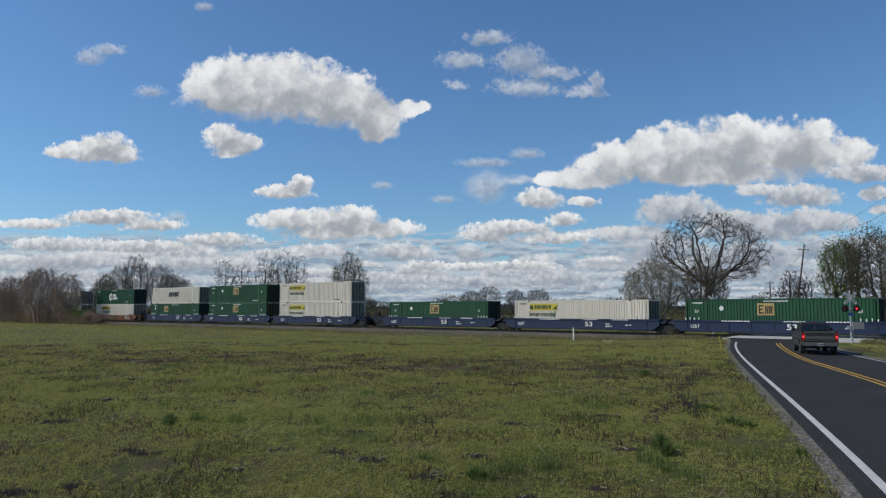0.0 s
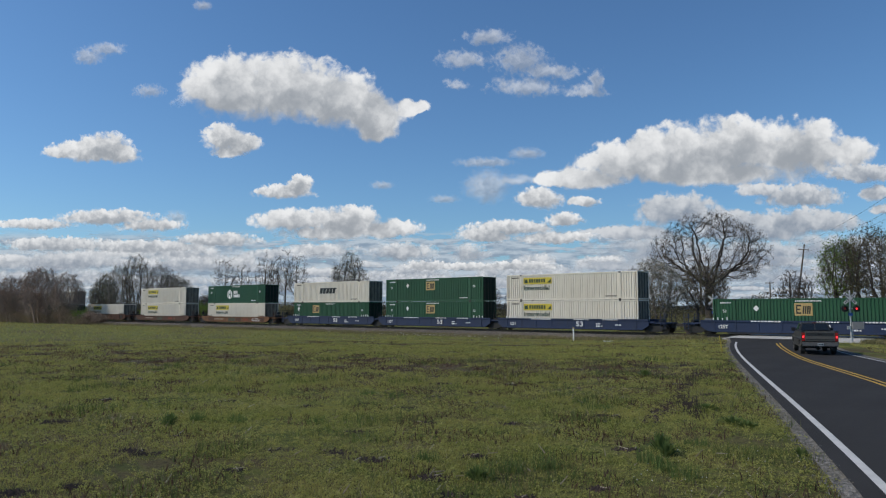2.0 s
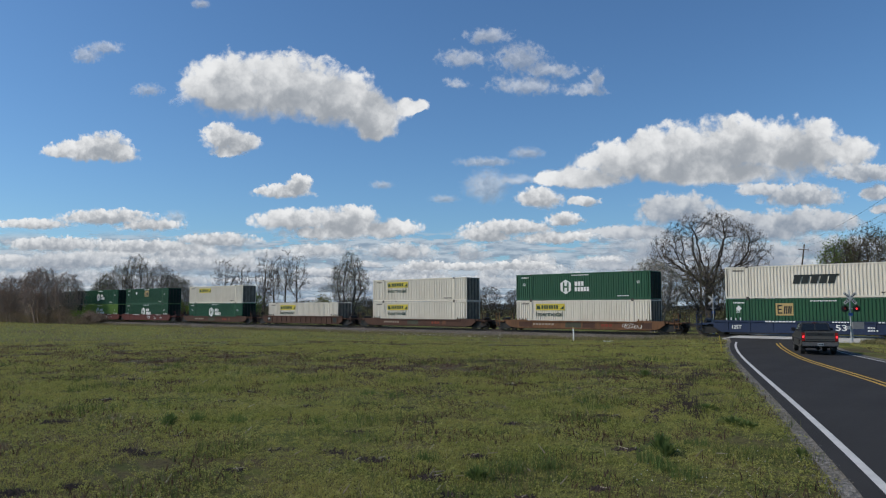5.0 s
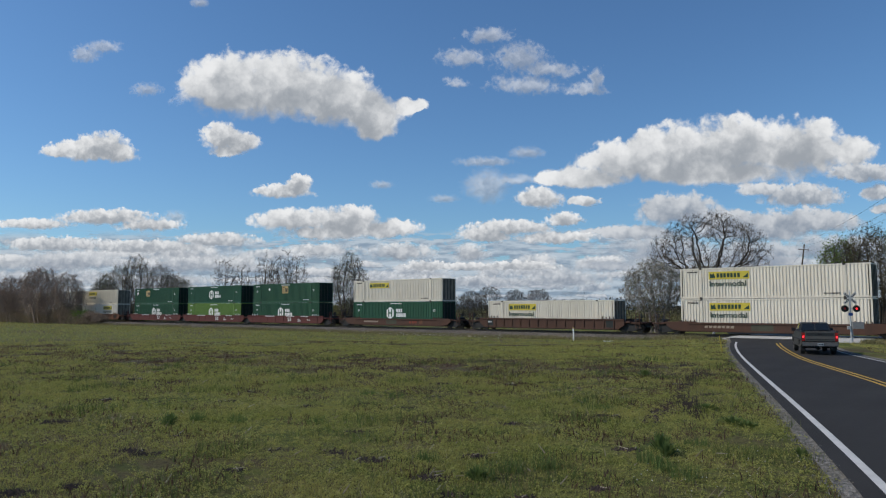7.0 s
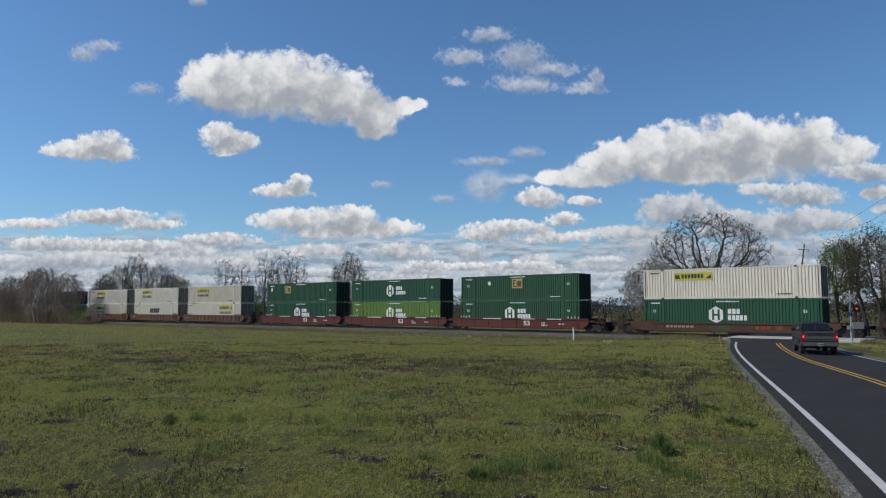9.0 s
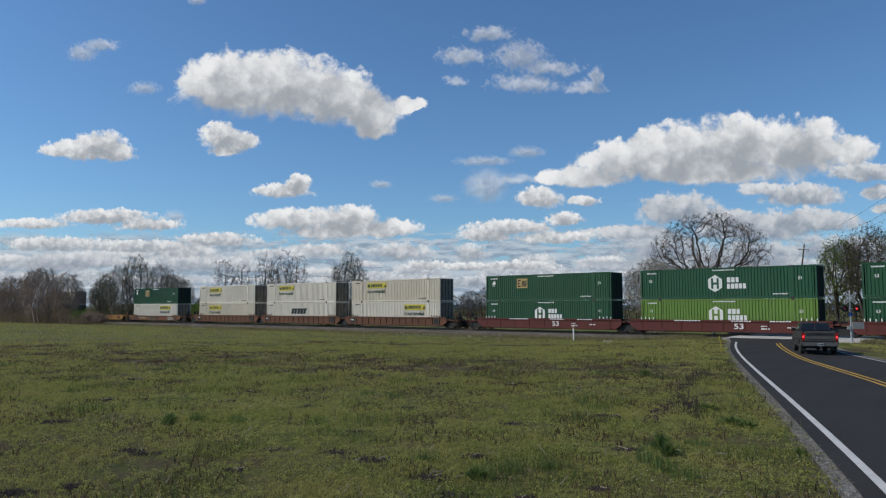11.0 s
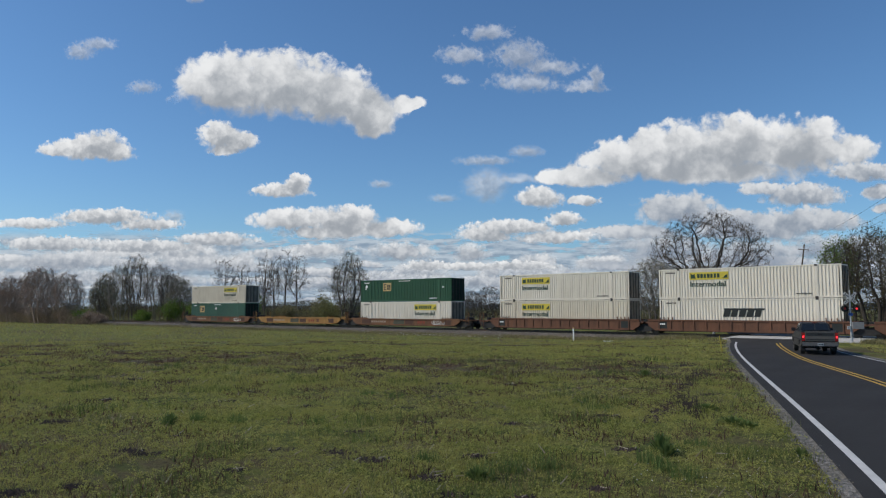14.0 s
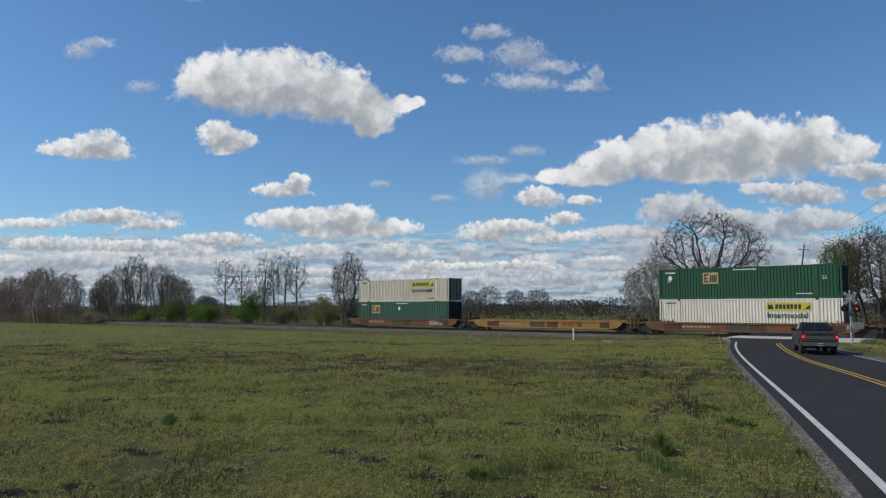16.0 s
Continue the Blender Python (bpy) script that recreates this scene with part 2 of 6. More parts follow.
def gravel_paint(name, a, b, c):
    p = Paint(name, 0.95, 0, 0.2)
    v = p.node("ShaderNodeTexVoronoi")
    v.inputs["Scale"].default_value = 14
    p.link(p.co, v.inputs["Vector"])
    n = p.noise(0.6, 5)
    stone = p.mix(v.outputs["Color"], a, b)
    p.colour(p.mix(p.math("MULTIPLY", p.span(n, 0.4, 0.7), 0.6), stone, c))
    p.bump(v.outputs["Distance"], 0.05, 0.9)
    return p.m


FIELD = field_paint()
ASPHALT = asphalt_paint()
PATCH_GREEN = coat("grey_green_patch", (0.055, 0.06, 0.04), (0.05, 0.035, 0.025), 0.8, wear=0.6, scale=1.2)
BALLAST = gravel_paint("ballast_stone", (0.045, 0.04, 0.036), (0.23, 0.205, 0.18), (0.085, 0.07, 0.05))
SHOULDER = gravel_paint("shoulder_gravel", (0.09, 0.085, 0.075), (0.27, 0.255, 0.23), (0.10, 0.09, 0.06))
LINE_WHITE = coat("white_road_line", (0.56, 0.555, 0.53), (0.25, 0.25, 0.25), 0.7, wear=0.5, scale=1.5, streak=False)
LINE_YELLOW = coat("yellow_road_line", (0.52, 0.33, 0.03), (0.16, 0.12, 0.06), 0.7, wear=0.5, scale=1.5, streak=False)

# ---------------------------------------------------------------- ground, road, railway
NEAR_FACE = 68.05
TRACK = NEAR_FACE + 1.30
RAIL_TOP = 0.17
SEAM = 3.50


def smooth01(t):
    t = min(1.0, max(0.0, t))
    return t * t * (3 - 2 * t)


EDGE = np.polyfit([12.2, 17.4, 21.6, 27.1, 33.7, 45.7, 57.6], [-2.0, -4.0, -5.66, -7.85, -10.48, -15.06, -19.05], 3)


def edge_line(y):
    """x of the road's west edge line."""
    u = min(58.0, max(12.0, y))
    return float(np.polyval(EDGE, u)) - 0.36 * (y - u)


def across(o, y):
    """The distance o from the west edge line, where the lanes narrow towards the railway."""
    mid = 3.05 + 0.95 * smooth01((43 - y) / 16)
    far = 6.15 + 1.45 * smooth01((50 - y) / 18)
    return o if o < 0 else o / 3.44 * mid if o <= 3.44 else mid + (o - 3.44) / 3.44 * (far - mid)


def ground_z(x, y):
    side = min(1.0, max(0.0, (abs(x - edge_line(y) - 3.4) - 5.0) / 14.0))
    dip = smooth01((y - 34) / 28) * smooth01(side)
    return -0.05 - 0.45 * dip


def ground_sheet():
    xs = sorted({*np.linspace(-4600, -320, 9), *np.linspace(-300, -60, 31), *np.arange(-58, 42, 2.0), *np.linspace(44, 300, 12), *np.linspace(400, 4600, 8)})
    ys = sorted({*np.linspace(-1500, -60, 6), *np.arange(-50, 2, 6.0), *np.arange(2, 96, 2.0), *np.linspace(100, 300, 10), *np.linspace(400, 4800, 9)})
    v = [(x, y, ground_z(x, y) + (noise.noise((x * 0.3, y * 0.3, 0)) * 0.05 if y < 62 else 0)) for y in ys for x in xs]
    n = len(xs)
    f = [(j * n + i, j * n + i + 1, (j + 1) * n + i + 1, (j + 1) * n + i) for j in range(len(ys) - 1) for i in range(n - 1)]
    form = Form()
    form.v, form.f = v, f
    return solid("ground", form, FIELD, "rough field of green and dry grass with brown patches", "ground", kind="structure", smooth=True)


def ribbon(offsets, ys, z):
    """A strip along the road between two distances from its west edge line, z above the road."""
    form = Form()
    for y in ys:
        for o in offsets:
            form.v.append((edge_line(y) + across(o, y), y, z + road_z(y)))
    k = len(offsets)
    form.f = [(j * k + i, j * k + i + 1, (j + 1) * k + i + 1, (j + 1) * k + i) for j in range(len(ys) - 1) for i in range(k - 1)]
    return form


def road_z(y):
    return 0.15 * smooth01((y - 61.5) / 4.5) * (1 - smooth01((y - 73) / 8))


ground_sheet()
YS = [*np.arange(-40, 64, 1.0), 64.0]
YS_FAR = [*np.arange(72.6, 140, 1.5)]
solid("road", ribbon([-0.42, 1.5, 3.4, 5.2, 7.15], YS, 0.0), ASPHALT, "worn dark grey asphalt two-lane road curving to the crossing", "road", kind="structure")
solid("road", ribbon([-0.35, 3.4, 7.15], YS_FAR, 0.0), ASPHALT, "worn dark grey asphalt road beyond the railway", "road", kind="structure")
YS_L = [*np.arange(-40, 58.5, 1.0)]
solid("edge_line", ribbon([-0.075, 0.075], YS_L, 0.006), LINE_WHITE, "white painted edge line, slightly worn", "road marking", kind="structure")
solid("edge_line", ribbon([6.78, 6.90], YS_L, 0.006), LINE_WHITE, "white painted edge line, slightly worn", "road marking", kind="structure")
solid("centre_line", ribbon([3.24, 3.35], YS_L, 0.006), LINE_YELLOW, "double yellow centre line, faded", "road marking", kind="structure")
solid("centre_line", ribbon([3.52, 3.63], YS_L, 0.006), LINE_YELLOW, "double yellow centre line, faded", "road marking", kind="structure")
solid("shoulder", ribbon([-0.70, -0.41], YS, -0.012), SHOULDER, "crumbling gravel edge beside the asphalt", "shoulder", kind="structure")
solid("shoulder", ribbon([7.13, 7.6], YS, -0.012), SHOULDER, "crumbling gravel edge beside the asphalt", "shoulder", kind="structure")


def railway():
    bed = thing("railway_track", pose(0, 0, 0), "single railway track on grey ballast with wooden ties", "railway", kind="structure")
    form = Form()
    form.extrude_x([(TRACK - 5.0, -0.52), (TRACK + 5.0, -0.52), (TRACK + 1.9, -0.03), (TRACK - 1.9, -0.03)], -700, 400)
    part("ballast", form, BALLAST, bed, "bed of grey crushed stone")
    for s in (-1, 1):
        y = TRACK + s * 0.7525
        form = Form()
        form.extrude_x([(y - 0.07, 0.0), (y + 0.07, 0.0), (y + 0.07, 0.015), (y + 0.012, 0.03), (y + 0.012, 0.13), (y + 0.036, 0.14), (y + 0.036, RAIL_TOP), (y - 0.036, RAIL_TOP), (y - 0.036, 0.14), (y - 0.012, 0.13), (y - 0.012, 0.03), (y - 0.07, 0.015)], -700, 400)
        part("rail", form, RAIL_STEEL, bed, "rust-brown steel rail")
    near = Form().box(-0.11, 0.11, -1.3, 1.3, -0.1, 0.0).mesh("tie")
    near.materials.append(TIE_WOOD)
    for i in range(260):
        ob = new("tie", near)
        ob.parent = bed
        ob.location = (-30 - i * 0.55, TRACK + random.uniform(-0.04, 0.04), random.uniform(-0.004, 0.004))
    form = Form()
    for i in range(300):
        x = -173.5 - i * 0.55
        form.box(x - 0.11, x + 0.11, TRACK - 1.3, TRACK + 1.3, -0.1, 0.0)
    for i in range(150):
        x = -9 + i * 0.55
        form.box(x - 0.11, x + 0.11, TRACK - 1.3, TRACK + 1.3, -0.1, 0.0)
    tagged(part("ties", form, TIE_WOOD, bed), kind="stuff")
    rng = random.Random(5)
    form = Form()
    for i in range(9000):
        x = -rng.uniform(8, 175)
        off = rng.uniform(-5.6, -0.9)
        z = -0.03 if off > -1.9 else -0.03 - 0.49 * (-off - 1.9) / 3.1
        z = max(z, -0.5)
        r = rng.uniform(0.03, 0.075)
        a = rng.uniform(0, 3)
        c, s = math.cos(a) * r, math.sin(a) * r
        n = len(form.v)
        y = TRACK + off
        form.v += [(x + c, y + s, z), (x - s, y + c, z - 0.01), (x - c, y - s, z), (x + s, y - c, z), (x + 0.3 * c, y, z + r * 0.9)]
        form.f += [(n, n + 1, n + 4), (n + 1, n + 2, n + 4), (n + 2, n + 3, n + 4), (n + 3, n, n + 4)]
    tagged(part("loose_stones", form, BALLAST, bed), kind="stuff")


railway()


def crossing():
    th = thing("crossing_panels", pose(0, 0, 0), "pale concrete panels carrying the road over the rails", "crossing", kind="structure")
    for i in range(4):
        x0 = -22.25 + i * 2.7
        form = Form()
        form.extrude_x([(63.6, -0.30), (TRACK - 0.86, -0.30), (TRACK - 0.86, RAIL_TOP - 0.01), (66.4, RAIL_TOP - 0.02), (63.6, 0.02)], x0, x0 + 2.68)
        part("panel", form, CONCRETE, th)
        form = Form().box(x0, x0 + 2.68, TRACK - 0.62, TRACK + 0.62, -0.05, RAIL_TOP - 0.01)
        part("panel", form, CONCRETE, th)
        form = Form().box(x0, x0 + 2.68, TRACK + 0.86, TRACK + 3.4, -0.3, RAIL_TOP - 0.01)
        part("panel", form, CONCRETE, th)


crossing()

# ---------------------------------------------------------------- the train
LONG, WIDE, TALL = 16.15, 2.60, 2.87
TRAIN = []


def speed_rows(x0, y, z):
    """Rows for a thing of the train that stands at x0 when the clip is at 8 s."""
    return [(t, pose(x0 + 21.351 * (t - 8) + 0.00627 * (t - 8) ** 2, y, z)) for t in (0, 4, 8, 12, 16)]


def corrugated(y, out):
    """A corrugated side from end to end, its ridges at y, its grooves 45 mm in."""
    form = Form()
    pitch, deep = 0.28, 0.046
    n = 56
    x0 = -n * pitch / 2
    xs, ds = [], []
    for i in range(n):
        for u, d in ((0.0, 0), (0.36, 0), (0.5, deep), (0.86, deep)):
            xs.append(x0 + (i + u) * pitch)
            ds.append(d)
    xs.append(x0 + n * pitch)
    ds.append(0)
    for x, d in zip(xs, ds):
        yy = y - out * d
        form.v += [(x, yy, 0.17), (x, yy, TALL - 0.12)]
    for i in range(len(xs) - 1):
        q = (2 * i, 2 * i + 2, 2 * i + 3, 2 * i + 1)
        form.f.append(q if out < 0 else q[::-1])
    return form


SIDE_A = corrugated(-WIDE / 2 + 0.012, -1).mesh("side_panel")
SIDE_B = corrugated(WIDE / 2 - 0.012, 1).mesh("side_panel")


def bars(form, x0, x1, z0, z1, n, rng, lean=0.0, y=-WIDE / 2 - 0.004):
    """Plain bars that stand for unreadable or withheld writing."""
    w = (x1 - x0) / n
    for i in range(n):
        a, b = x0 + i * w, x0 + (i + rng.uniform(0.68, 0.84)) * w
        form.prism([(a, z0), (b, z0), (b + lean * (z1 - z0), z1), (a + lean * (z1 - z0), z1)], y, y + 0.005)
    return form


def container(name, skin, label, mark, at):
    """One 53-foot box; mark: what its side shows; at: how far along that stands."""
    th = thing(name, pose(0, 0, -50), label, "shipping container", "containers on the train")
    for src in (SIDE_A, SIDE_B):
        me = src.copy()
        me.materials.clear()
        part("side_panel", me, skin, th)
    h, w = LONG / 2, WIDE / 2
    part("roof", Form().box(-h + 0.05, h - 0.05, -w + 0.05, w - 0.05, TALL - 0.07, TALL - 0.03), skin, th)
    part("floor", Form().box(-h + 0.05, h - 0.05, -w + 0.06, w - 0.06, 0.03, 0.15), DARK_STEEL, th)
    for s in (-1, 1):
        y0, y1 = sorted((s * w, s * (w - 0.10)))
        part("top_rail", Form().box(-h, h, y0, y1, TALL - 0.12, TALL), skin, th)
        part("bottom_rail", Form().box(-h, h, y0, y1, 0.0, 0.17), skin, th)
        for x in (-h, h - 0.14):
            part("corner_post", Form().box(x, x + 0.14, y0, y1, 0.17, TALL - 0.12), skin, th)
        for x in (-6.1, 6.1):
            part("lifting_post", Form().box(x - 0.10, x + 0.10, min(y0, s * (w + 0.006)), max(y1, s * (w + 0.006)), 0.17, TALL - 0.12), skin, th)
            part("lifting_casting", Form().box(x - 0.12, x + 0.12, min(s * (w - 0.15), s * (w + 0.012)), max(s * (w - 0.15), s * (w + 0.012)), TALL - 0.14, TALL + 0.012), CASTING, th, "dark steel casting")
            part("foot_casting", Form().box(x - 0.12, x + 0.12, min(s * (w - 0.15), s * (w + 0.012)), max(s * (w - 0.15), s * (w + 0.012)), -0.040, 0.13), CASTING, th, "dark steel casting")
    # the closed front end and the doors
    part("front_wall", Form().box(-h, -h + 0.06, -w + 0.10, w - 0.10, 0.0, TALL - 0.02), skin, th)
    door_skin = DOOR_WHITE if skin in (WHITE_BOX, CREAM_BOX) else DOOR_GREEN
    for s in (-1, 1):
        y0, y1 = sorted((s * 0.012, s * (w - 0.10)))
        door = part("door", Form().box(h - 0.07, h - 0.02, y0, y1, 0.10, TALL - 0.10), door_skin, th, "rear door with locking bars")
        for y in (0.28, 0.92):
            part("locking_bar", Form().tube((h, s * y, 0.12), (h, s * y, TALL - 0.12), 0.034, 0.034, 6), CASTING, door)
        for z in (0.5, 1.1, 1.7, 2.3):
            part("hinge", Form().box(h - 0.03, h + 0.015, s * 1.02 if s > 0 else -1.19, 1.19 if s > 0 else -1.02, z, z + 0.1), CASTING, door)
    part("door_header", Form().box(h - 0.1, h, -w + 0.10, w - 0.10, TALL - 0.10, TALL - 0.02), skin, th)
    part("door_sill", Form().box(h - 0.1, h, -w + 0.10, w - 0.10, 0.0, 0.10), skin, th)
    rng = random.Random(name + mark)
    y = -w - 0.004
    x = -h + at * LONG
    if mark == "panel":
        board = part("sign_panel", Form().box(x, x + 3.7, y, y + 0.006, TALL - 1.08, TALL - 0.36), SIGN_YELLOW, th, "yellow sign panel with dark bars")
        part("sign_marking", bars(Form(), x + 0.75, x + 2.95, TALL - 0.92, TALL - 0.52, 7, rng, 0.0, y - 0.004), INK_GREEN, board)
        part("sign_device", Form().prism([(x + 0.12, TALL - 0.95), (x + 0.62, TALL - 0.95), (x + 0.5, TALL - 0.5), (x + 0.3, TALL - 0.62), (x + 0.12, TALL - 0.45)], y - 0.004, y), INK_GREEN, board)
        part("sign_device", Form().prism([(x + 3.1, TALL - 0.95), (x + 3.6, TALL - 0.95), (x + 3.6, TALL - 0.55), (x + 3.35, TALL - 0.75)], y - 0.004, y), INK_GREEN, board)
        if at != 0.195:
            me = lettering("Intermodal", 0.50)
            me.transform(Matrix.Translation((x + 0.02, y, TALL - 1.72)) @ Matrix.Diagonal((1.12, 1, 1, 1)))
            part("word", me, INK_GREEN, th, "dark green word")
    elif mark == "word":
        part("word_marking", bars(Form(), x, x + 3.5, 1.22, 1.98, 5, rng, 0.28), INK, th, "slanted dark bars")
        part("word_marking", Form().prism([(x + 0.12, 1.84), (x + 3.7, 1.84), (x + 3.75, 2.0), (x + 0.16, 2.0)], y - 0.003, y), INK, th)
    elif mark == "square":
        board = part("sign_panel", Form().box(x, x + 1.45, y, y + 0.006, TALL - 1.5, TALL - 0.42), SIGN_TAN, th, "tan square sign panel")
        part("sign_marking", Form().box(x + 0.14, x + 0.24, y - 0.004, y, TALL - 1.35, TALL - 0.56).box(x + 0.24, x + 0.55, y - 0.004, y, TALL - 0.70, TALL - 0.56).box(x + 0.24, x + 0.48, y - 0.004, y, TALL - 1.02, TALL - 0.90).box(x + 0.24, x + 0.55, y - 0.004, y, TALL - 1.35, TALL - 1.22), INK, board)
        part("sign_marking", bars(Form(), x + 0.64, x + 1.32, TALL - 1.35, TALL - 0.66, 4, rng, 0.1, y - 0.004), INK, board)
        dx = x - 3.2 if at > 0.25 else x + 5
        part("placard", Form().prism([(dx, TALL - 1.15), (dx + 0.26, TALL - 0.87), (dx, TALL - 0.59), (dx - 0.26, TALL - 0.87)], y, y + 0.005), MARK_WHITE, th, "small white diamond")
    elif mark == "hexagon":
        c = [(math.sin(math.radians(60 * i)) * 0.75, math.cos(math.radians(60 * i)) * 0.80) for i in range(6)]
        board = part("emblem", Form().prism([(x + a, 1.40 + b) for a, b in c], y, y + 0.006), MARK_WHITE, th, "white hexagon emblem")
        part("emblem_marking", Form().box(x - 0.36, x - 0.16, y - 0.004, y, 0.9, 1.9).box(x + 0.16, x + 0.36, y - 0.004, y, 0.9, 1.9).box(x - 0.16, x + 0.16, y - 0.004, y, 1.30, 1.5), skin, board)
        f = bars(Form(), x + 1.1, x + 2.3, 1.48, 1.95, 3, rng)
        part("word_marking", bars(f, x + 1.1, x + 2.9, 0.9, 1.36, 5, rng), MARK_WHITE, th)
    # small stencils
    ink = MARK_WHITE if skin not in (WHITE_BOX, CREAM_BOX) else CASTING
    f = bars(Form(), -h + 0.7, -h + 1.7, TALL - 0.42, TALL - 0.30, 8, rng)
    bars(f, h - 3.6, h - 2.3, 0.32, 0.42, 9, rng)
    if mark in ("square", "hexagon"):
        bars(f, -0.9, 1.2, TALL - 0.28, TALL - 0.18, 14, rng)
    part("stencil", f, ink, th)
    if skin in (GREEN_BOX, HUB_BOX, LIME_BOX):
        for xx in (-h + 0.9, h - 1.5):
            me = lettering("53", 0.26)
            me.transform(Matrix.Translation((xx, y, TALL - 1.25)))
            part("number", me, MARK_WHITE, th)
    return th


def plate(form, x0, x1, y, z0, z1):
    return form.box(x0, x1, min(y), max(y), z0, z1)


def bogie(th, x, z=0.0):
    b = part("bogie", Form().box(x - 0.35, x + 0.35, -1.15, 1.15, z + 0.38, z + 0.72), DARK_STEEL, th, "dark cast steel truck with four wheels")
    for s in (-1, 1):
        y0, y1 = sorted((s * 1.0, s * 1.16))
        part("side_frame", Form().prism([(x - 1.22, z + 0.42), (x - 0.75, z + 0.30), (x - 0.35, z + 0.14), (x + 0.35, z + 0.14), (x + 0.75, z + 0.30), (x + 1.22, z + 0.42), (x + 1.22, z + 0.66), (x + 0.7, z + 0.72), (x + 0.4, z + 0.86), (x - 0.4, z + 0.86), (x - 0.7, z + 0.72), (x - 1.22, z + 0.66)], y0, y1), DARK_STEEL, b)
        for xx in (x - 0.9, x + 0.9):
            w = Form().wheel(xx, s * 0.68, s * 0.82, z + 0.42, 0.42, 22)
            w.wheel(xx, s * 0.64, s * 0.69, z + 0.42, 0.45, 22)
            part("wheel", w, RAIL_STEEL, b, "steel wheel")
            part("axle_box", Form().wheel(xx, s * 0.82, s * 1.19, z + 0.42, 0.13, 10), DARK_STEEL, b)
    for xx in (x - 0.9, x + 0.9):
        part("axle", Form().tube((xx, -0.66, z + 0.42), (xx, 0.66, z + 0.42), 0.08, 0.08, 8), DARK_STEEL, b)
    return b


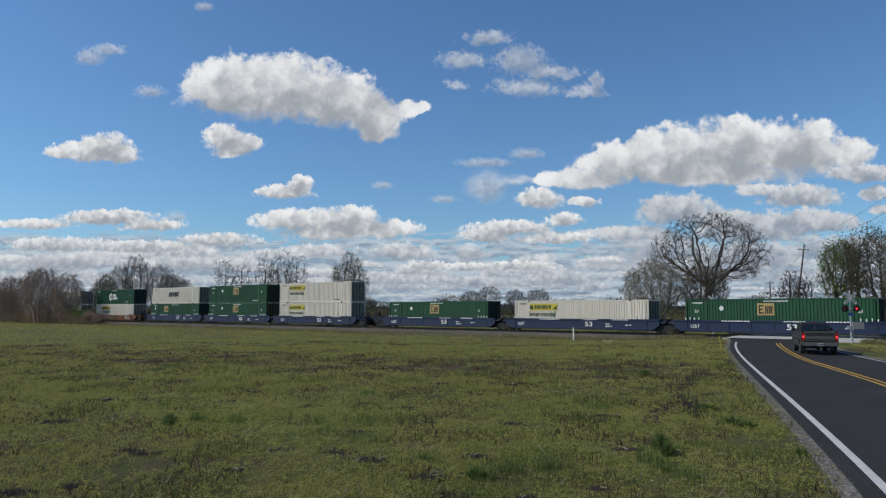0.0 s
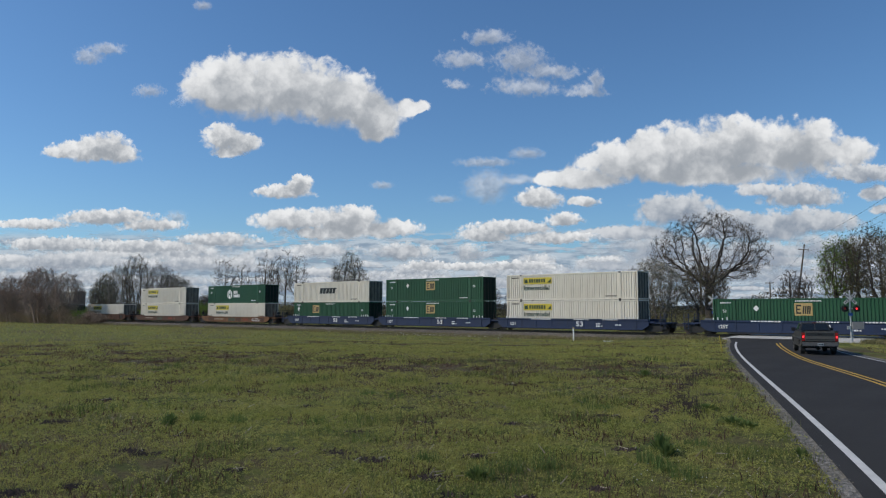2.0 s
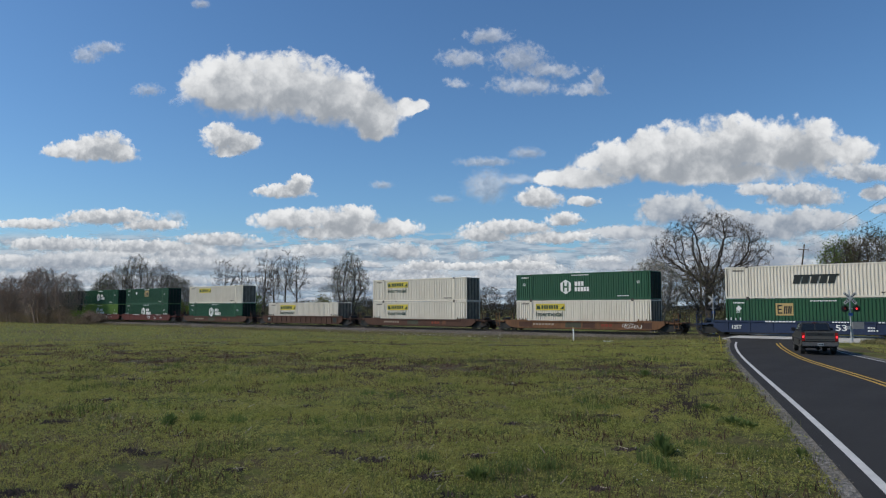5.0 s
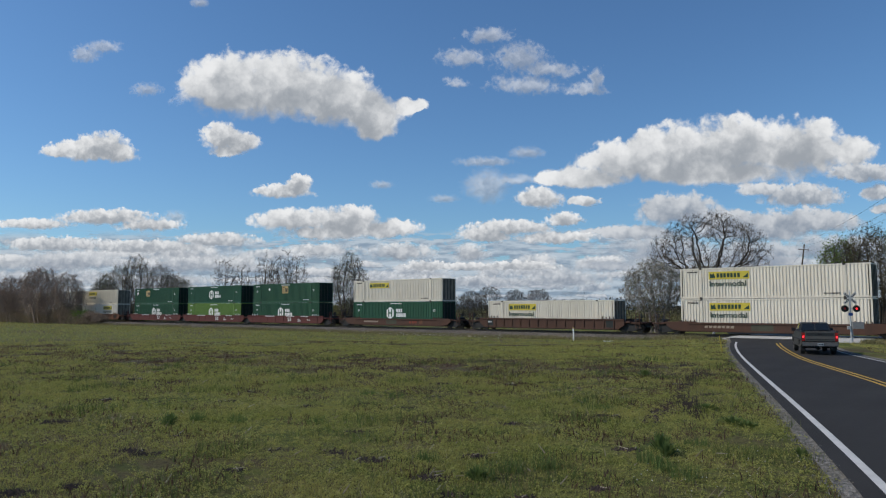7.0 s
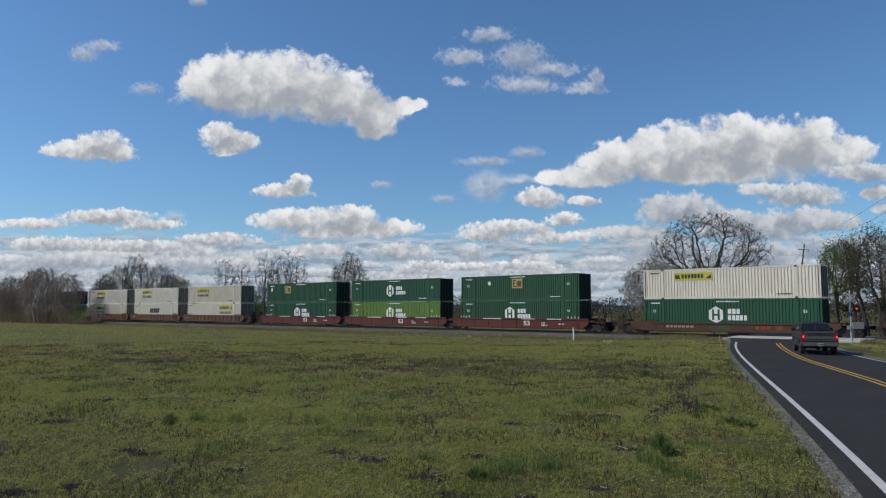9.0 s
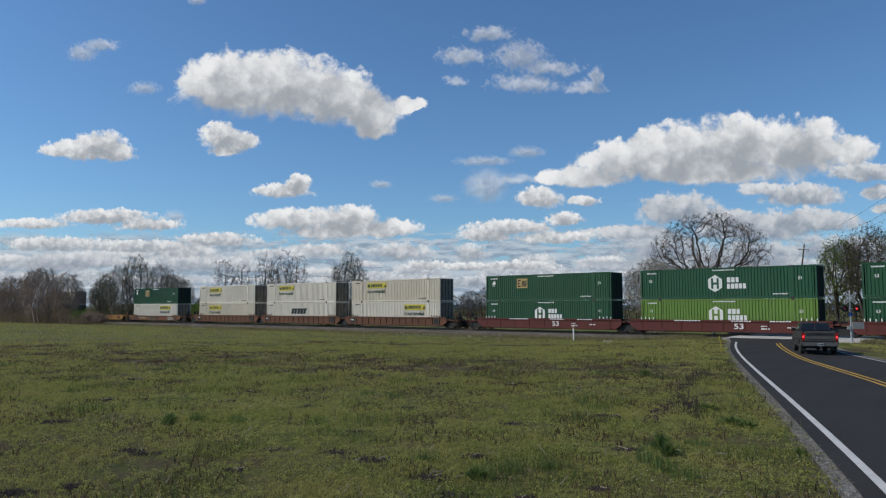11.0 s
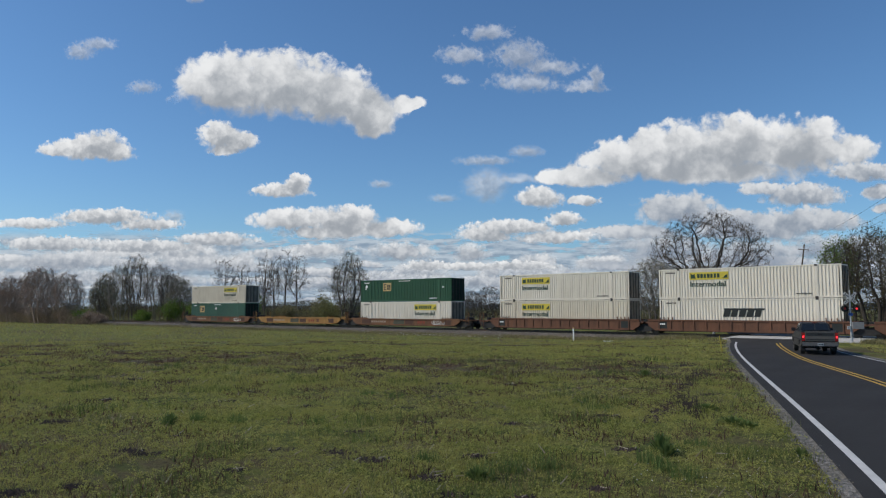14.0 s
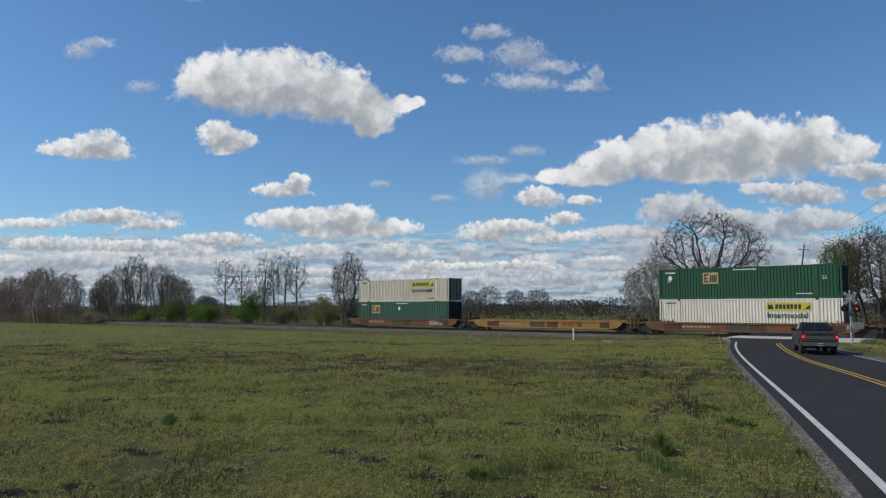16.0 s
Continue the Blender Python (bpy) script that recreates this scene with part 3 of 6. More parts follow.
def well_car(skin, style, label, left, right):
    """A well car, z from the rail's top. style: ribbed or smooth sides. left, right: 'joint' (no truck here), 'shared' or 'end'."""
    th = thing("well_car", pose(0, 0, -50), label, "railway car", "well cars of the train")
    h = 8.32
    for s in (-1, 1):
        yo, yi = s * 1.46, s * 1.36
        y0, y1 = sorted((yo, yi))
        if style == "smooth":
            outline = [(-h - 1.2, 0.82), (-h - 0.6, 0.42), (-h + 0.4, 0.26), (h - 0.4, 0.26), (h + 0.6, 0.42), (h + 1.2, 0.82), (h + 1.2, 1.18), (h - 1.6, 1.22), (h - 1.9, 1.12), (-h + 1.9, 1.12), (-h + 1.6, 1.22), (-h - 1.2, 1.18)]
            top = 1.12
        else:
            outline = [(-h - 0.9, 0.75), (-h - 0.2, 0.30), (h + 0.2, 0.30), (h + 0.9, 0.75), (h + 0.9, 1.36), (-h - 0.9, 1.36)]
            top = 1.36
        side = part("side_sill", Form().prism(outline, y0, y1), skin, th)
        ya, yb = sorted((s * 1.46, s * 1.53))
        part("top_chord", Form().box(-h + 1.0 if style == "smooth" else -h - 0.9, h - 1.0 if style == "smooth" else h + 0.9, ya, yb, top - 0.14, top + 0.012), skin, side)
        part("bottom_chord", Form().box(-h + 0.2, h - 0.2, ya, yb, 0.29, 0.42), skin, side)
        if style == "ribbed":
            for i in range(15):
                x = -h + 0.25 + i * (2 * h - 0.5) / 14
                part("rib", Form().box(x - 0.05, x + 0.05, ya, yb, 0.42, top - 0.14), skin, side)
        elif style == "panelled":
            for i in range(9):
                x = -h + 0.4 + i * (2 * h - 0.8) / 8
                part("rib", Form().box(x - 0.04, x + 0.04, min(ya, yb), max(ya, yb) - (0.03 if s > 0 else 0), 0.42, top - 0.14) if s > 0 else Form().box(x - 0.04, x + 0.04, ya + 0.03, yb, 0.42, top - 0.14), skin, side)
        for e in (-1, 1):
            for i in range(4):
                x = e * (h - 0.3 - i * 0.42)
                part("guide", Form().box(x - 0.04, x + 0.04, sorted((s * 1.36, s * 1.44))[0], sorted((s * 1.36, s * 1.44))[1], top, top + 0.22 + 0.05 * (i % 2)), MARK_WHITE if style == "panelled" else skin, side)
    part("well_floor", Form().box(-h, h, -1.36, 1.36, 0.24, SEAM - TALL - 0.04 - RAIL_TOP), DARK_STEEL, th)
    for e, kind in ((-1, left), (1, right)):
        x0, x1 = sorted((e * h, e * (h + 1.5)))
        part("bulkhead", Form().box(min(e * h, e * (h - 0.08)), max(e * h, e * (h - 0.08)), -1.36, 1.36, 0.32, 1.15), skin, th)
        part("end_deck", Form().box(x0, x1, -1.38, 1.38, 0.98, 1.14), skin, th)
        if kind != "joint":
            bogie(th, e * 9.72)
        if kind == "end":
            x0, x1 = sorted((e * (h + 1.5), e * (h + 2.75)))
            part("end_platform", Form().box(x0, x1, -1.3, 1.3, 0.92, 1.06), skin, th)
            part("centre_sill", Form().box(*sorted((e * 8.6, e * 11.25)), -0.35, 0.35, 0.55, 0.98), DARK_STEEL, th)
            part("coupler", Form().box(*sorted((e * 11.2, e * 11.82)), -0.14, 0.14, 0.68, 0.98), CASTING, th)
            rail = Form()
            for y in (-1.2, -0.4, 0.4, 1.2):
                rail.tube((e * 10.95, y, 1.06), (e * 10.95, y, 2.15), 0.02, 0.02, 6)
            for z in (1.6, 2.15):
                rail.tube((e * 10.95, -1.2, z), (e * 10.95, 1.2, z), 0.02, 0.02, 6)
            part("handrail", rail, CASTING, th, "steel end handrail")
            for y in (-1.38, 1.30):
                lad = Form().box(*sorted((e * 10.4, e * 10.44)), y, y + 0.08, 0.45, 1.95).box(*sorted((e * 10.84, e * 10.88)), y, y + 0.08, 0.45, 1.95)
                for z in (0.5, 0.85, 1.2, 1.55, 1.9):
                    lad.box(*sorted((e * 10.44, e * 10.84)), y + 0.02, y + 0.05, z, z + 0.03)
                part("ladder", lad, skin, th)
            part("brake_wheel", Form().tube((e * 10.7, -0.6, 1.7), (e * 10.74, -0.6, 1.7), 0.26, 0.26, 14), CASTING, th)
            part("brake_cylinder", Form().tube((e * 10.2, 0.3, 1.25), (e * 10.2, -0.9, 1.25), 0.16, 0.16, 10), DARK_STEEL, th)
        else:
            part("hose_bracket", Form().box(*sorted((e * (h + 1.1), e * (h + 1.4))), -0.9, 0.9, 1.14, 1.34), DARK_STEEL, th)
            lad = Form()
            for y in (-1.25, -0.75, 0.75, 1.25):
                lad.tube((e * (h + 1.25), y, 1.14), (e * (h + 1.25), y, 1.95), 0.022, 0.022, 6)
            part("grab_iron", lad, CASTING, th)
    rng = random.Random(label)
    y = -1.467
    if style == "panelled":
        me = lettering("53", 0.50)
        me.transform(Matrix.Translation((1.0, y - 0.01, 0.58)) @ Matrix.Diagonal((1.35, 1, 1, 1)))
        part("number", me, MARK_WHITE, th, "white number on the car side")
        if skin is BLUE_CAR:
            me = lettering("125T", 0.32)
            me.transform(Matrix.Translation((-7.6, y - 0.006, 0.62)))
            part("number", me, MARK_WHITE, th)
        f = bars(Form(), -4.6, -2.0, 1.24, 1.34, 9, rng, 0, -1.536)
        bars(f, 0.8, 2.6, 1.24, 1.33, 8, rng, 0, -1.536)
        bars(f, 4.2, 6.0, 1.24, 1.34, 7, rng, 0, -1.536)
        bars(f, 3.4, 4.2, 0.55, 0.68, 4, rng, 0, y - 0.002)
        bars(f, 3.4, 4.0, 0.8, 0.9, 3, rng, 0, y - 0.002)
        bars(f, 5.6, 6.3, 0.7, 0.82, 4, rng, 0, y - 0.002)
        part("stencil", f, MARK_WHITE, th)
    elif style == "ribbed":
        part("data_plate", Form().box(-8.2, -7.3, y - 0.001, y + 0.02, 0.5, 1.15), INK, th, "black data plate")
        part("stencil", bars(Form(), -8.05, -7.45, 0.86, 1.0, 3, rng, 0, y - 0.006), MARK_WHITE, th)
        part("data_plate", Form().box(7.2, 8.1, y - 0.001, y + 0.02, 0.5, 1.15), INK, th, "black data plate")
    else:
        f = bars(Form(), 2.6, 4.0, 0.55, 0.85, 3, rng, 0, y)
        for k, (x0, x1, z0, z1, tone) in enumerate(((-7.6, -5.9, 0.32, 1.0, DEEP_BROWN), (-1.6, 0.3, 0.34, 1.02, PATCH_GREEN), (0.5, 1.9, 0.36, 0.98, DEEP_BROWN), (7.0, 8.2, 0.4, 1.04, DEEP_BROWN), (4.3, 4.9, 0.5, 1.0, RUST))):
            j = [rng.uniform(-0.12, 0.12) for i in range(4)]
            part("paint_patch", Form().prism([(x0 + j[0], z0), (x1 + j[1], z0 + j[2] * 0.3), (x1 + j[3], z1), ((x0 + x1) / 2, z1 - abs(j[0]) * 0.5), (x0 + j[1], z1 - abs(j[2]) * 0.4)], y + 0.003, y + 0.02), tone, th, "patch of repainted steel")
        if skin is ORANGE_CAR:
            tag = Form()
            for k in range(9):
                cx, cz, rx, rz = 5.2 + 0.22 * k, 0.68 + rng.uniform(-0.1, 0.1), rng.uniform(0.15, 0.4), rng.uniform(0.14, 0.30)
                ring = [(cx + rx * math.cos(t), y - 0.004, cz + rz * math.sin(t + 0.4)) for t in np.linspace(0.3 * k, 0.3 * k + 4.5, 9)]
                for u, w in zip(ring, ring[1:]):
                    tag.tube(u, w, 0.022, 0.022, 4)
            tagged(part("graffiti", tag, MARK_WHITE, th, "white scrawled graffiti"), kind="stuff")
        part("stencil", f, plain("faded_red_mark", (0.20, 0.04, 0.02), 0.8), th, "faded red bars")
        part("stencil", bars(Form(), -5.8, -3.0, 0.62, 0.84, 7, rng, 0.2, y), plain("chalk_mark", (0.28, 0.22, 0.17), 0.8), th)
    return th


def build_train():
    rail = RAIL_TOP
    sets = [
        # x at 8 s of the box's west end, car paint, style, ends, lower box, upper box
        (143.2, "blue", "joint", "end", ("green", "square", 0.41), None),
        (123.3, "blue", "shared", "shared", ("white", "panel", 0.12), None),
        (103.3, "blue", "end", "joint", ("green", "square", 0.44), None),
        (79.66, "blue", "joint", "end", ("white", "panel", 0.145), ("white", "panel", 0.145)),
        (60.09, "blue", "shared", "shared", ("green", "square", 0.44), ("green", "square", 0.44)),
        (40.64, "blue", "end", "joint", ("green", "square", 0.27), ("white", "word", 0.36)),
        (17.15, "orange", "end", "end", ("white", "panel", 0.16), ("hub", "hexagon", 0.40)),
        (-6.28, "brown", "end", "end", ("white", "panel", 0.17), ("white", "panel", 0.17)),
        (-29.5, "deep", "end", "end", ("white", "panel", 0.18), None),
        (-52.77, "brown", "end", "end", ("hub", "hexagon", 0.44), ("white", "panel", 0.195)),
        (-76.27, "red", "joint", "end", ("green", "hexagon", 0.44), ("green", "square", 0.46)),
        (-95.84, "red", "shared", "shared", ("lime", "hexagon", 0.46), ("hub", "hexagon", 0.46)),
        (-115.26, "red", "end", "joint", ("green", "hexagon", 0.46), ("green", "square", 0.27)),
        (-138.58, "rust", "joint", "end", ("white", "panel", 0.62), ("cream", "panel", 0.19)),
        (-158.14, "rust", "shared", "shared", ("white", "word", 0.38), ("white", "panel", 0.19)),
        (-177.51, "rust", "end", "joint", ("cream", "panel", 0.19), ("white", "panel", 0.19)),
        (-201.01, "orange", "end", "end", ("white", "panel", 0.62), ("green", "square", 0.27)),
        (-222.6, "yellow", "end", "end", None, None),
        (-244.31, "orange", "end", "end", ("dull", "square", 0.17), ("cream", "panel", 0.62)),
    ]
    cars = {
        "blue": (BLUE_CAR, "panelled", "navy blue well car with a white 53 on its side"),
        "red": (RED_BROWN, "panelled", "dark red well car with a white 53 on its side"),
        "rust": (RUST, "ribbed", "rust-brown well car with ribbed steel sides"),
        "deep": (DEEP_BROWN, "ribbed", "dark brown well car with ribbed steel sides"),
        "brown": (DEEP_BROWN, "smooth", "dirty brown well car with smooth low sides"),
        "orange": (ORANGE_CAR, "smooth", "weathered orange well car with graffiti-stained sides"),
        "yellow": (YELLOW_CAR, "smooth", "empty faded yellow well car with low sides"),
    }
    skins = {"white": (WHITE_BOX, "white corrugated"), "cream": (CREAM_BOX, "dirty cream corrugated"), "green": (GREEN_BOX, "green corrugated"),
             "hub": (HUB_BOX, "deep green corrugated"), "lime": (LIME_BOX, "light green corrugated"), "dull": (DULL_BOX, "faded green corrugated")}
    words = {"panel": "container with yellow sign panel", "word": "container with slanted dark marking", "square": "container with tan square sign", "hexagon": "container with white hexagon emblem"}
    made_cars, made_boxes = {}, {}
    for x, kind, left, right, low, high in sets:
        key = (kind, left, right)
        cx = x + LONG / 2
        rows = speed_rows(cx, TRACK, rail)
        if key in made_cars:
            car = copy_thing(made_cars[key], rows[0][1])
        else:
            skin, style, label = cars[kind]
            car = made_cars[key] = well_car(skin, style, label, left, right)
        TRAIN.append((car, rows))
        for spec, z, rest in ((low, SEAM - TALL, "in the well of its car"), (high, SEAM + 0.052, "stacked on another container")):
            if not spec:
                continue
            rows = speed_rows(cx, TRACK, z)
            name, mark, at = spec
            if spec in made_boxes:
                box = copy_thing(made_boxes[spec], rows[0][1])
            else:
                skin, word = skins[name]
                box = made_boxes[spec] = container("shipping_container", skin, f"{word} {words[mark]}", mark, at)
            box["label"] = f"{skins[name][1]} {words[mark]}, {'stacked on top' if z > 2 else 'low in car'}"
            TRAIN.append((box, rows))


build_train()

# ---------------------------------------------------------------- plants
def colonise(pts, chains, step, reach, kill, seed, gnarl=0.14):
    """Grow boughs from the given stems towards the points of a crown; returns places and parents."""
    g = np.random.default_rng(seed)
    pos, par = [], []
    for chain in chains:
        last = -1
        for p in chain:
            pos.append(p)
            par.append(last)
            last = len(pos) - 1
    pos = np.array(pos, dtype=float)
    head = np.array([pos[i] - pos[p] if p >= 0 else (0, 0, 1) for i, p in enumerate(par)])
    head /= np.linalg.norm(head, axis=1)[:, None]
    gap = np.linalg.norm(pts[:, None] - pos[None], axis=2)
    idx, best = gap.argmin(1), gap.min(1)
    used = np.zeros(len(pos), dtype=int)
    for turn in range(150):
        act = best < reach
        if not act.any():
            break
        d = pts[act] - pos[idx[act]]
        d /= np.linalg.norm(d, axis=1)[:, None] + 1e-9
        pull = np.zeros((len(pos), 3))
        np.add.at(pull, idx[act], d)
        who = np.nonzero((np.abs(pull).sum(1) > 1e-6) & (used < 4))[0]
        if not len(who):
            break
        used[who] += 1
        way = pull[who] / (np.linalg.norm(pull[who], axis=1)[:, None] + 1e-9)
        way = way + 0.45 * head[who] + g.normal(0, gnarl, way.shape)
        way /= np.linalg.norm(way, axis=1)[:, None]
        fresh = pos[who] + way * step
        gap = np.linalg.norm(pts[:, None] - fresh[None], axis=2)
        j, m = gap.argmin(1), gap.min(1)
        near = m < best
        idx[near], best[near] = len(pos) + j[near], m[near]
        pos, head = np.vstack([pos, fresh]), np.vstack([head, way])
        par.extend(int(w) for w in who)
        used = np.concatenate([used, np.zeros(len(who), dtype=int)])
        alive = best > kill
        pts, idx, best = pts[alive], idx[alive], best[alive]
        if not len(pts):
            break
    return pos, par, head


def leaves(points, size, count, reach, rng):
    """Small loose leaves round the ends of the twigs."""
    pts = np.array([tuple(p) for p in points])
    g = np.random.default_rng(rng.randint(0, 10**6))
    c = np.repeat(pts, count, axis=0)
    n = len(c)
    c = c + g.normal(0, reach, (n, 3))
    a = g.normal(0, 1, (n, 3))
    a /= np.linalg.norm(a, axis=1)[:, None]
    b = np.cross(a, g.normal(0, 1, (n, 3)))
    b /= np.linalg.norm(b, axis=1)[:, None]
    s = size * g.uniform(0.5, 1.3, (n, 1))
    v = np.empty((n, 4, 3))
    v[:, 0], v[:, 1], v[:, 2], v[:, 3] = c - a * s, c + b * s * 0.55, c + a * s, c - b * s * 0.55
    return v.reshape(-1, 3)


# the crown's underside and where the stems end (shares of the height), how hollow the crown is, its points, twigs at each end
OAK = dict(low=0.35, fork=0.27, hollow=0.68, points=2600, step=0.024, kill=1.6, twigs=4, twig=0.040, gnarl=0.30, lumps=0.34, fine=0.020)
STEMS = dict(low=0.10, fork=0.22, hollow=0.45, points=1700, step=0.022, kill=1.6, twigs=4, twig=0.070, gnarl=0.13, lumps=0.34, fine=0.021)
TALLTREE = dict(low=0.26, fork=0.30, hollow=0.20, points=330, step=0.018, kill=1.5, twigs=3, twig=0.055, gnarl=0.11, lumps=0.5, fine=0.023)
ROUND = dict(low=0.20, fork=0.24, hollow=0.40, points=1400, step=0.024, kill=1.6, twigs=4, twig=0.065, gnarl=0.15, lumps=0.34, fine=0.020)


def tree(x, y, height, width, spec, stems, bark, label, seed, leaf=None, leaf_size=0.12, leaf_count=3, reach=0.2, trunk=0.16, lean=0.25, category="tree", group=""):
    rng = random.Random(seed)
    g = np.random.default_rng(seed)
    n = spec["points"]
    d = g.normal(0, 1, (n, 3))
    d /= np.linalg.norm(d, axis=1)[:, None]
    far = (spec["hollow"] ** 3 + (1 - spec["hollow"] ** 3) * g.uniform(0, 1, n)) ** (1 / 3)
    lump = np.array([1 - spec["lumps"] / 2 + spec["lumps"] * noise.noise((q[0] * 2.2 + seed, q[1] * 2.2, q[2] * 2.2)) for q in d])
    tw = spec["twig"] * height
    low, top = spec["low"] * height, height - tw * 0.6
    half = np.array([width / 2 - tw * 0.5, width / 2 - tw * 0.5, (top - low) / 2])
    lump = np.minimum(lump * 1.16, 1.0)
    pts = d * (far * lump)[:, None] * half + (0, 0, (top + low) / 2)
    if spec is OAK:
        pts[:, 2] -= 0.10 * height * (np.hypot(pts[:, 0], pts[:, 1]) / (width / 2)) ** 3
    step = spec["step"] * height
    chains = []
    for k in range(stems):
        a = 6.283 * k / stems + rng.uniform(-0.5, 0.5)
        out = lean * rng.uniform(0.3, 1.0) if stems > 1 else 0.03
        foot = 0.16 * width * rng.random() ** 0.5 if stems > 1 else 0.0
        m = max(3, int(spec["fork"] * height / step))
        bend = rng.uniform(-0.02, 0.02) * height
        chains.append([(math.cos(a) * (foot + out * step * i) + bend * math.sin(2.5 * i / m), math.sin(a) * (foot + out * step * i), -0.5 + (i * (0.5 + spec["fork"] * height * rng.uniform(0.97, 1.03)) / m)) for i in range(m + 1)])
    pos, par, head = colonise(pts, chains, step, 0.42 * height if stems == 1 else 0.30 * height, step * spec["kill"], seed, spec["gnarl"])
    kids = np.zeros(len(pos), dtype=int)
    for p in par:
        if p >= 0:
            kids[p] += 1
    ends = [i for i in range(len(pos)) if kids[i] == 0]
    fine = spec["fine"]
    power = max(1.6, math.log(max(3, len(ends) / stems)) / math.log(max(1.5, trunk / fine)))
    load = np.zeros(len(pos))
    load[ends] = fine ** power
    for i in range(len(pos) - 1, -1, -1):
        if par[i] >= 0:
            load[par[i]] += load[i]
    r = load ** (1 / power)
    boles, twigs, tips, own = [], Form(), [], []
    for i, p in enumerate(par):
        if p < 0:
            own.append(len(boles))
            boles.append(Form())
            continue
        own.append(own[p])
        big = r[p] > 3.2 * fine
        (boles[own[i]] if big else twigs).tube(pos[p], pos[i], r[p] if kids[p] < 2 else min(r[p], r[i] * 1.25), r[i], 7 if r[p] > 0.15 else 5 if big else 3, False)
    for i in range(len(pos)):
        if r[i] > 2.3 * fine or par[i] < 0:
            continue
        for k in range(spec["twigs"] if kids[i] == 0 else max(1, spec["twigs"] // 2)):
            w = head[i] * 0.8 + g.normal(0, 0.55, 3) + (0, 0, 0.25)
            w /= np.linalg.norm(w)
            tip = pos[i] + w * tw * g.uniform(0.4, 1.0)
            mid = (pos[i] + tip) / 2 + g.normal(0, 0.07, 3) * tw
            side = mid + (w + g.normal(0, 0.6, 3)) * tw * 0.35
            twigs.tube(pos[i], mid, fine * 0.8, fine * 0.65, 3, False).tube(mid, tip, fine * 0.65, fine * 0.4, 3, False).tube(mid, side, fine * 0.6, fine * 0.35, 3, False)
            tips += [tip, side]
    z = ground_z(x, y)
    th = thing("tree", pose(x, y, z), label, category, group)
    for bole in boles:
        part("trunk", bole, bark, th, smooth=True)
    part("crown", twigs, bark, th, "fine bare twigs")
    if leaf:
        me = fast_mesh("foliage", leaves(tips, leaf_size, leaf_count, reach, rng), 4)
        tagged(part("foliage", me, leaf, th), kind="stuff")
    return th


def bush(x, y, height, width, leaf, label, seed, count=2200, size=0.09, base=None):
    rng = random.Random(seed)
    g = np.random.default_rng(seed)
    z = ground_z(x, y) if base is None else base
    th = thing("bush", pose(x, y, z), label, "bush", "bushes along the railway")
    twigs, tips = Form(), []
    for i in range(26):
        a, rr = rng.uniform(0, 6.28), rng.uniform(0, 0.5)
        p = Vector((math.cos(a) * rr * width * 0.3, math.sin(a) * rr * width * 0.3, -0.05))
        q = Vector((math.cos(a) * (rr + 0.0) * width * 0.9, math.sin(a) * rr * width * 0.9, height * rng.uniform(0.45, 1.0) * (1 - 0.6 * rr * rr)))
        m = (p + q) / 2 + Vector((rng.uniform(-.1, .1), rng.uniform(-.1, .1), 0.1)) * height * 0.3
        twigs.tube(p, m, 0.03, 0.02, 3, False).tube(m, q, 0.02, 0.012, 3, False)
        tips += [q, m + (q - m) * 0.5, m]
        for k in range(4):
            e = q + Vector((rng.gauss(0, 0.12) * width, rng.gauss(0, 0.12) * width, rng.gauss(0, 0.10) * height))
            e.z = max(0.1, e.z)
            twigs.tube(m + (q - m) * rng.random(), e, 0.014, 0.008, 3, False)
            tips.append(e)
    part("branchwork", twigs, BARK, th)
    me = fast_mesh("foliage", leaves(tips, size, max(1, count // len(tips)), 0.07 * (width + height) / 2 + 0.06, rng), 4)
    tagged(part("foliage", me, leaf, th), kind="stuff")
    return th


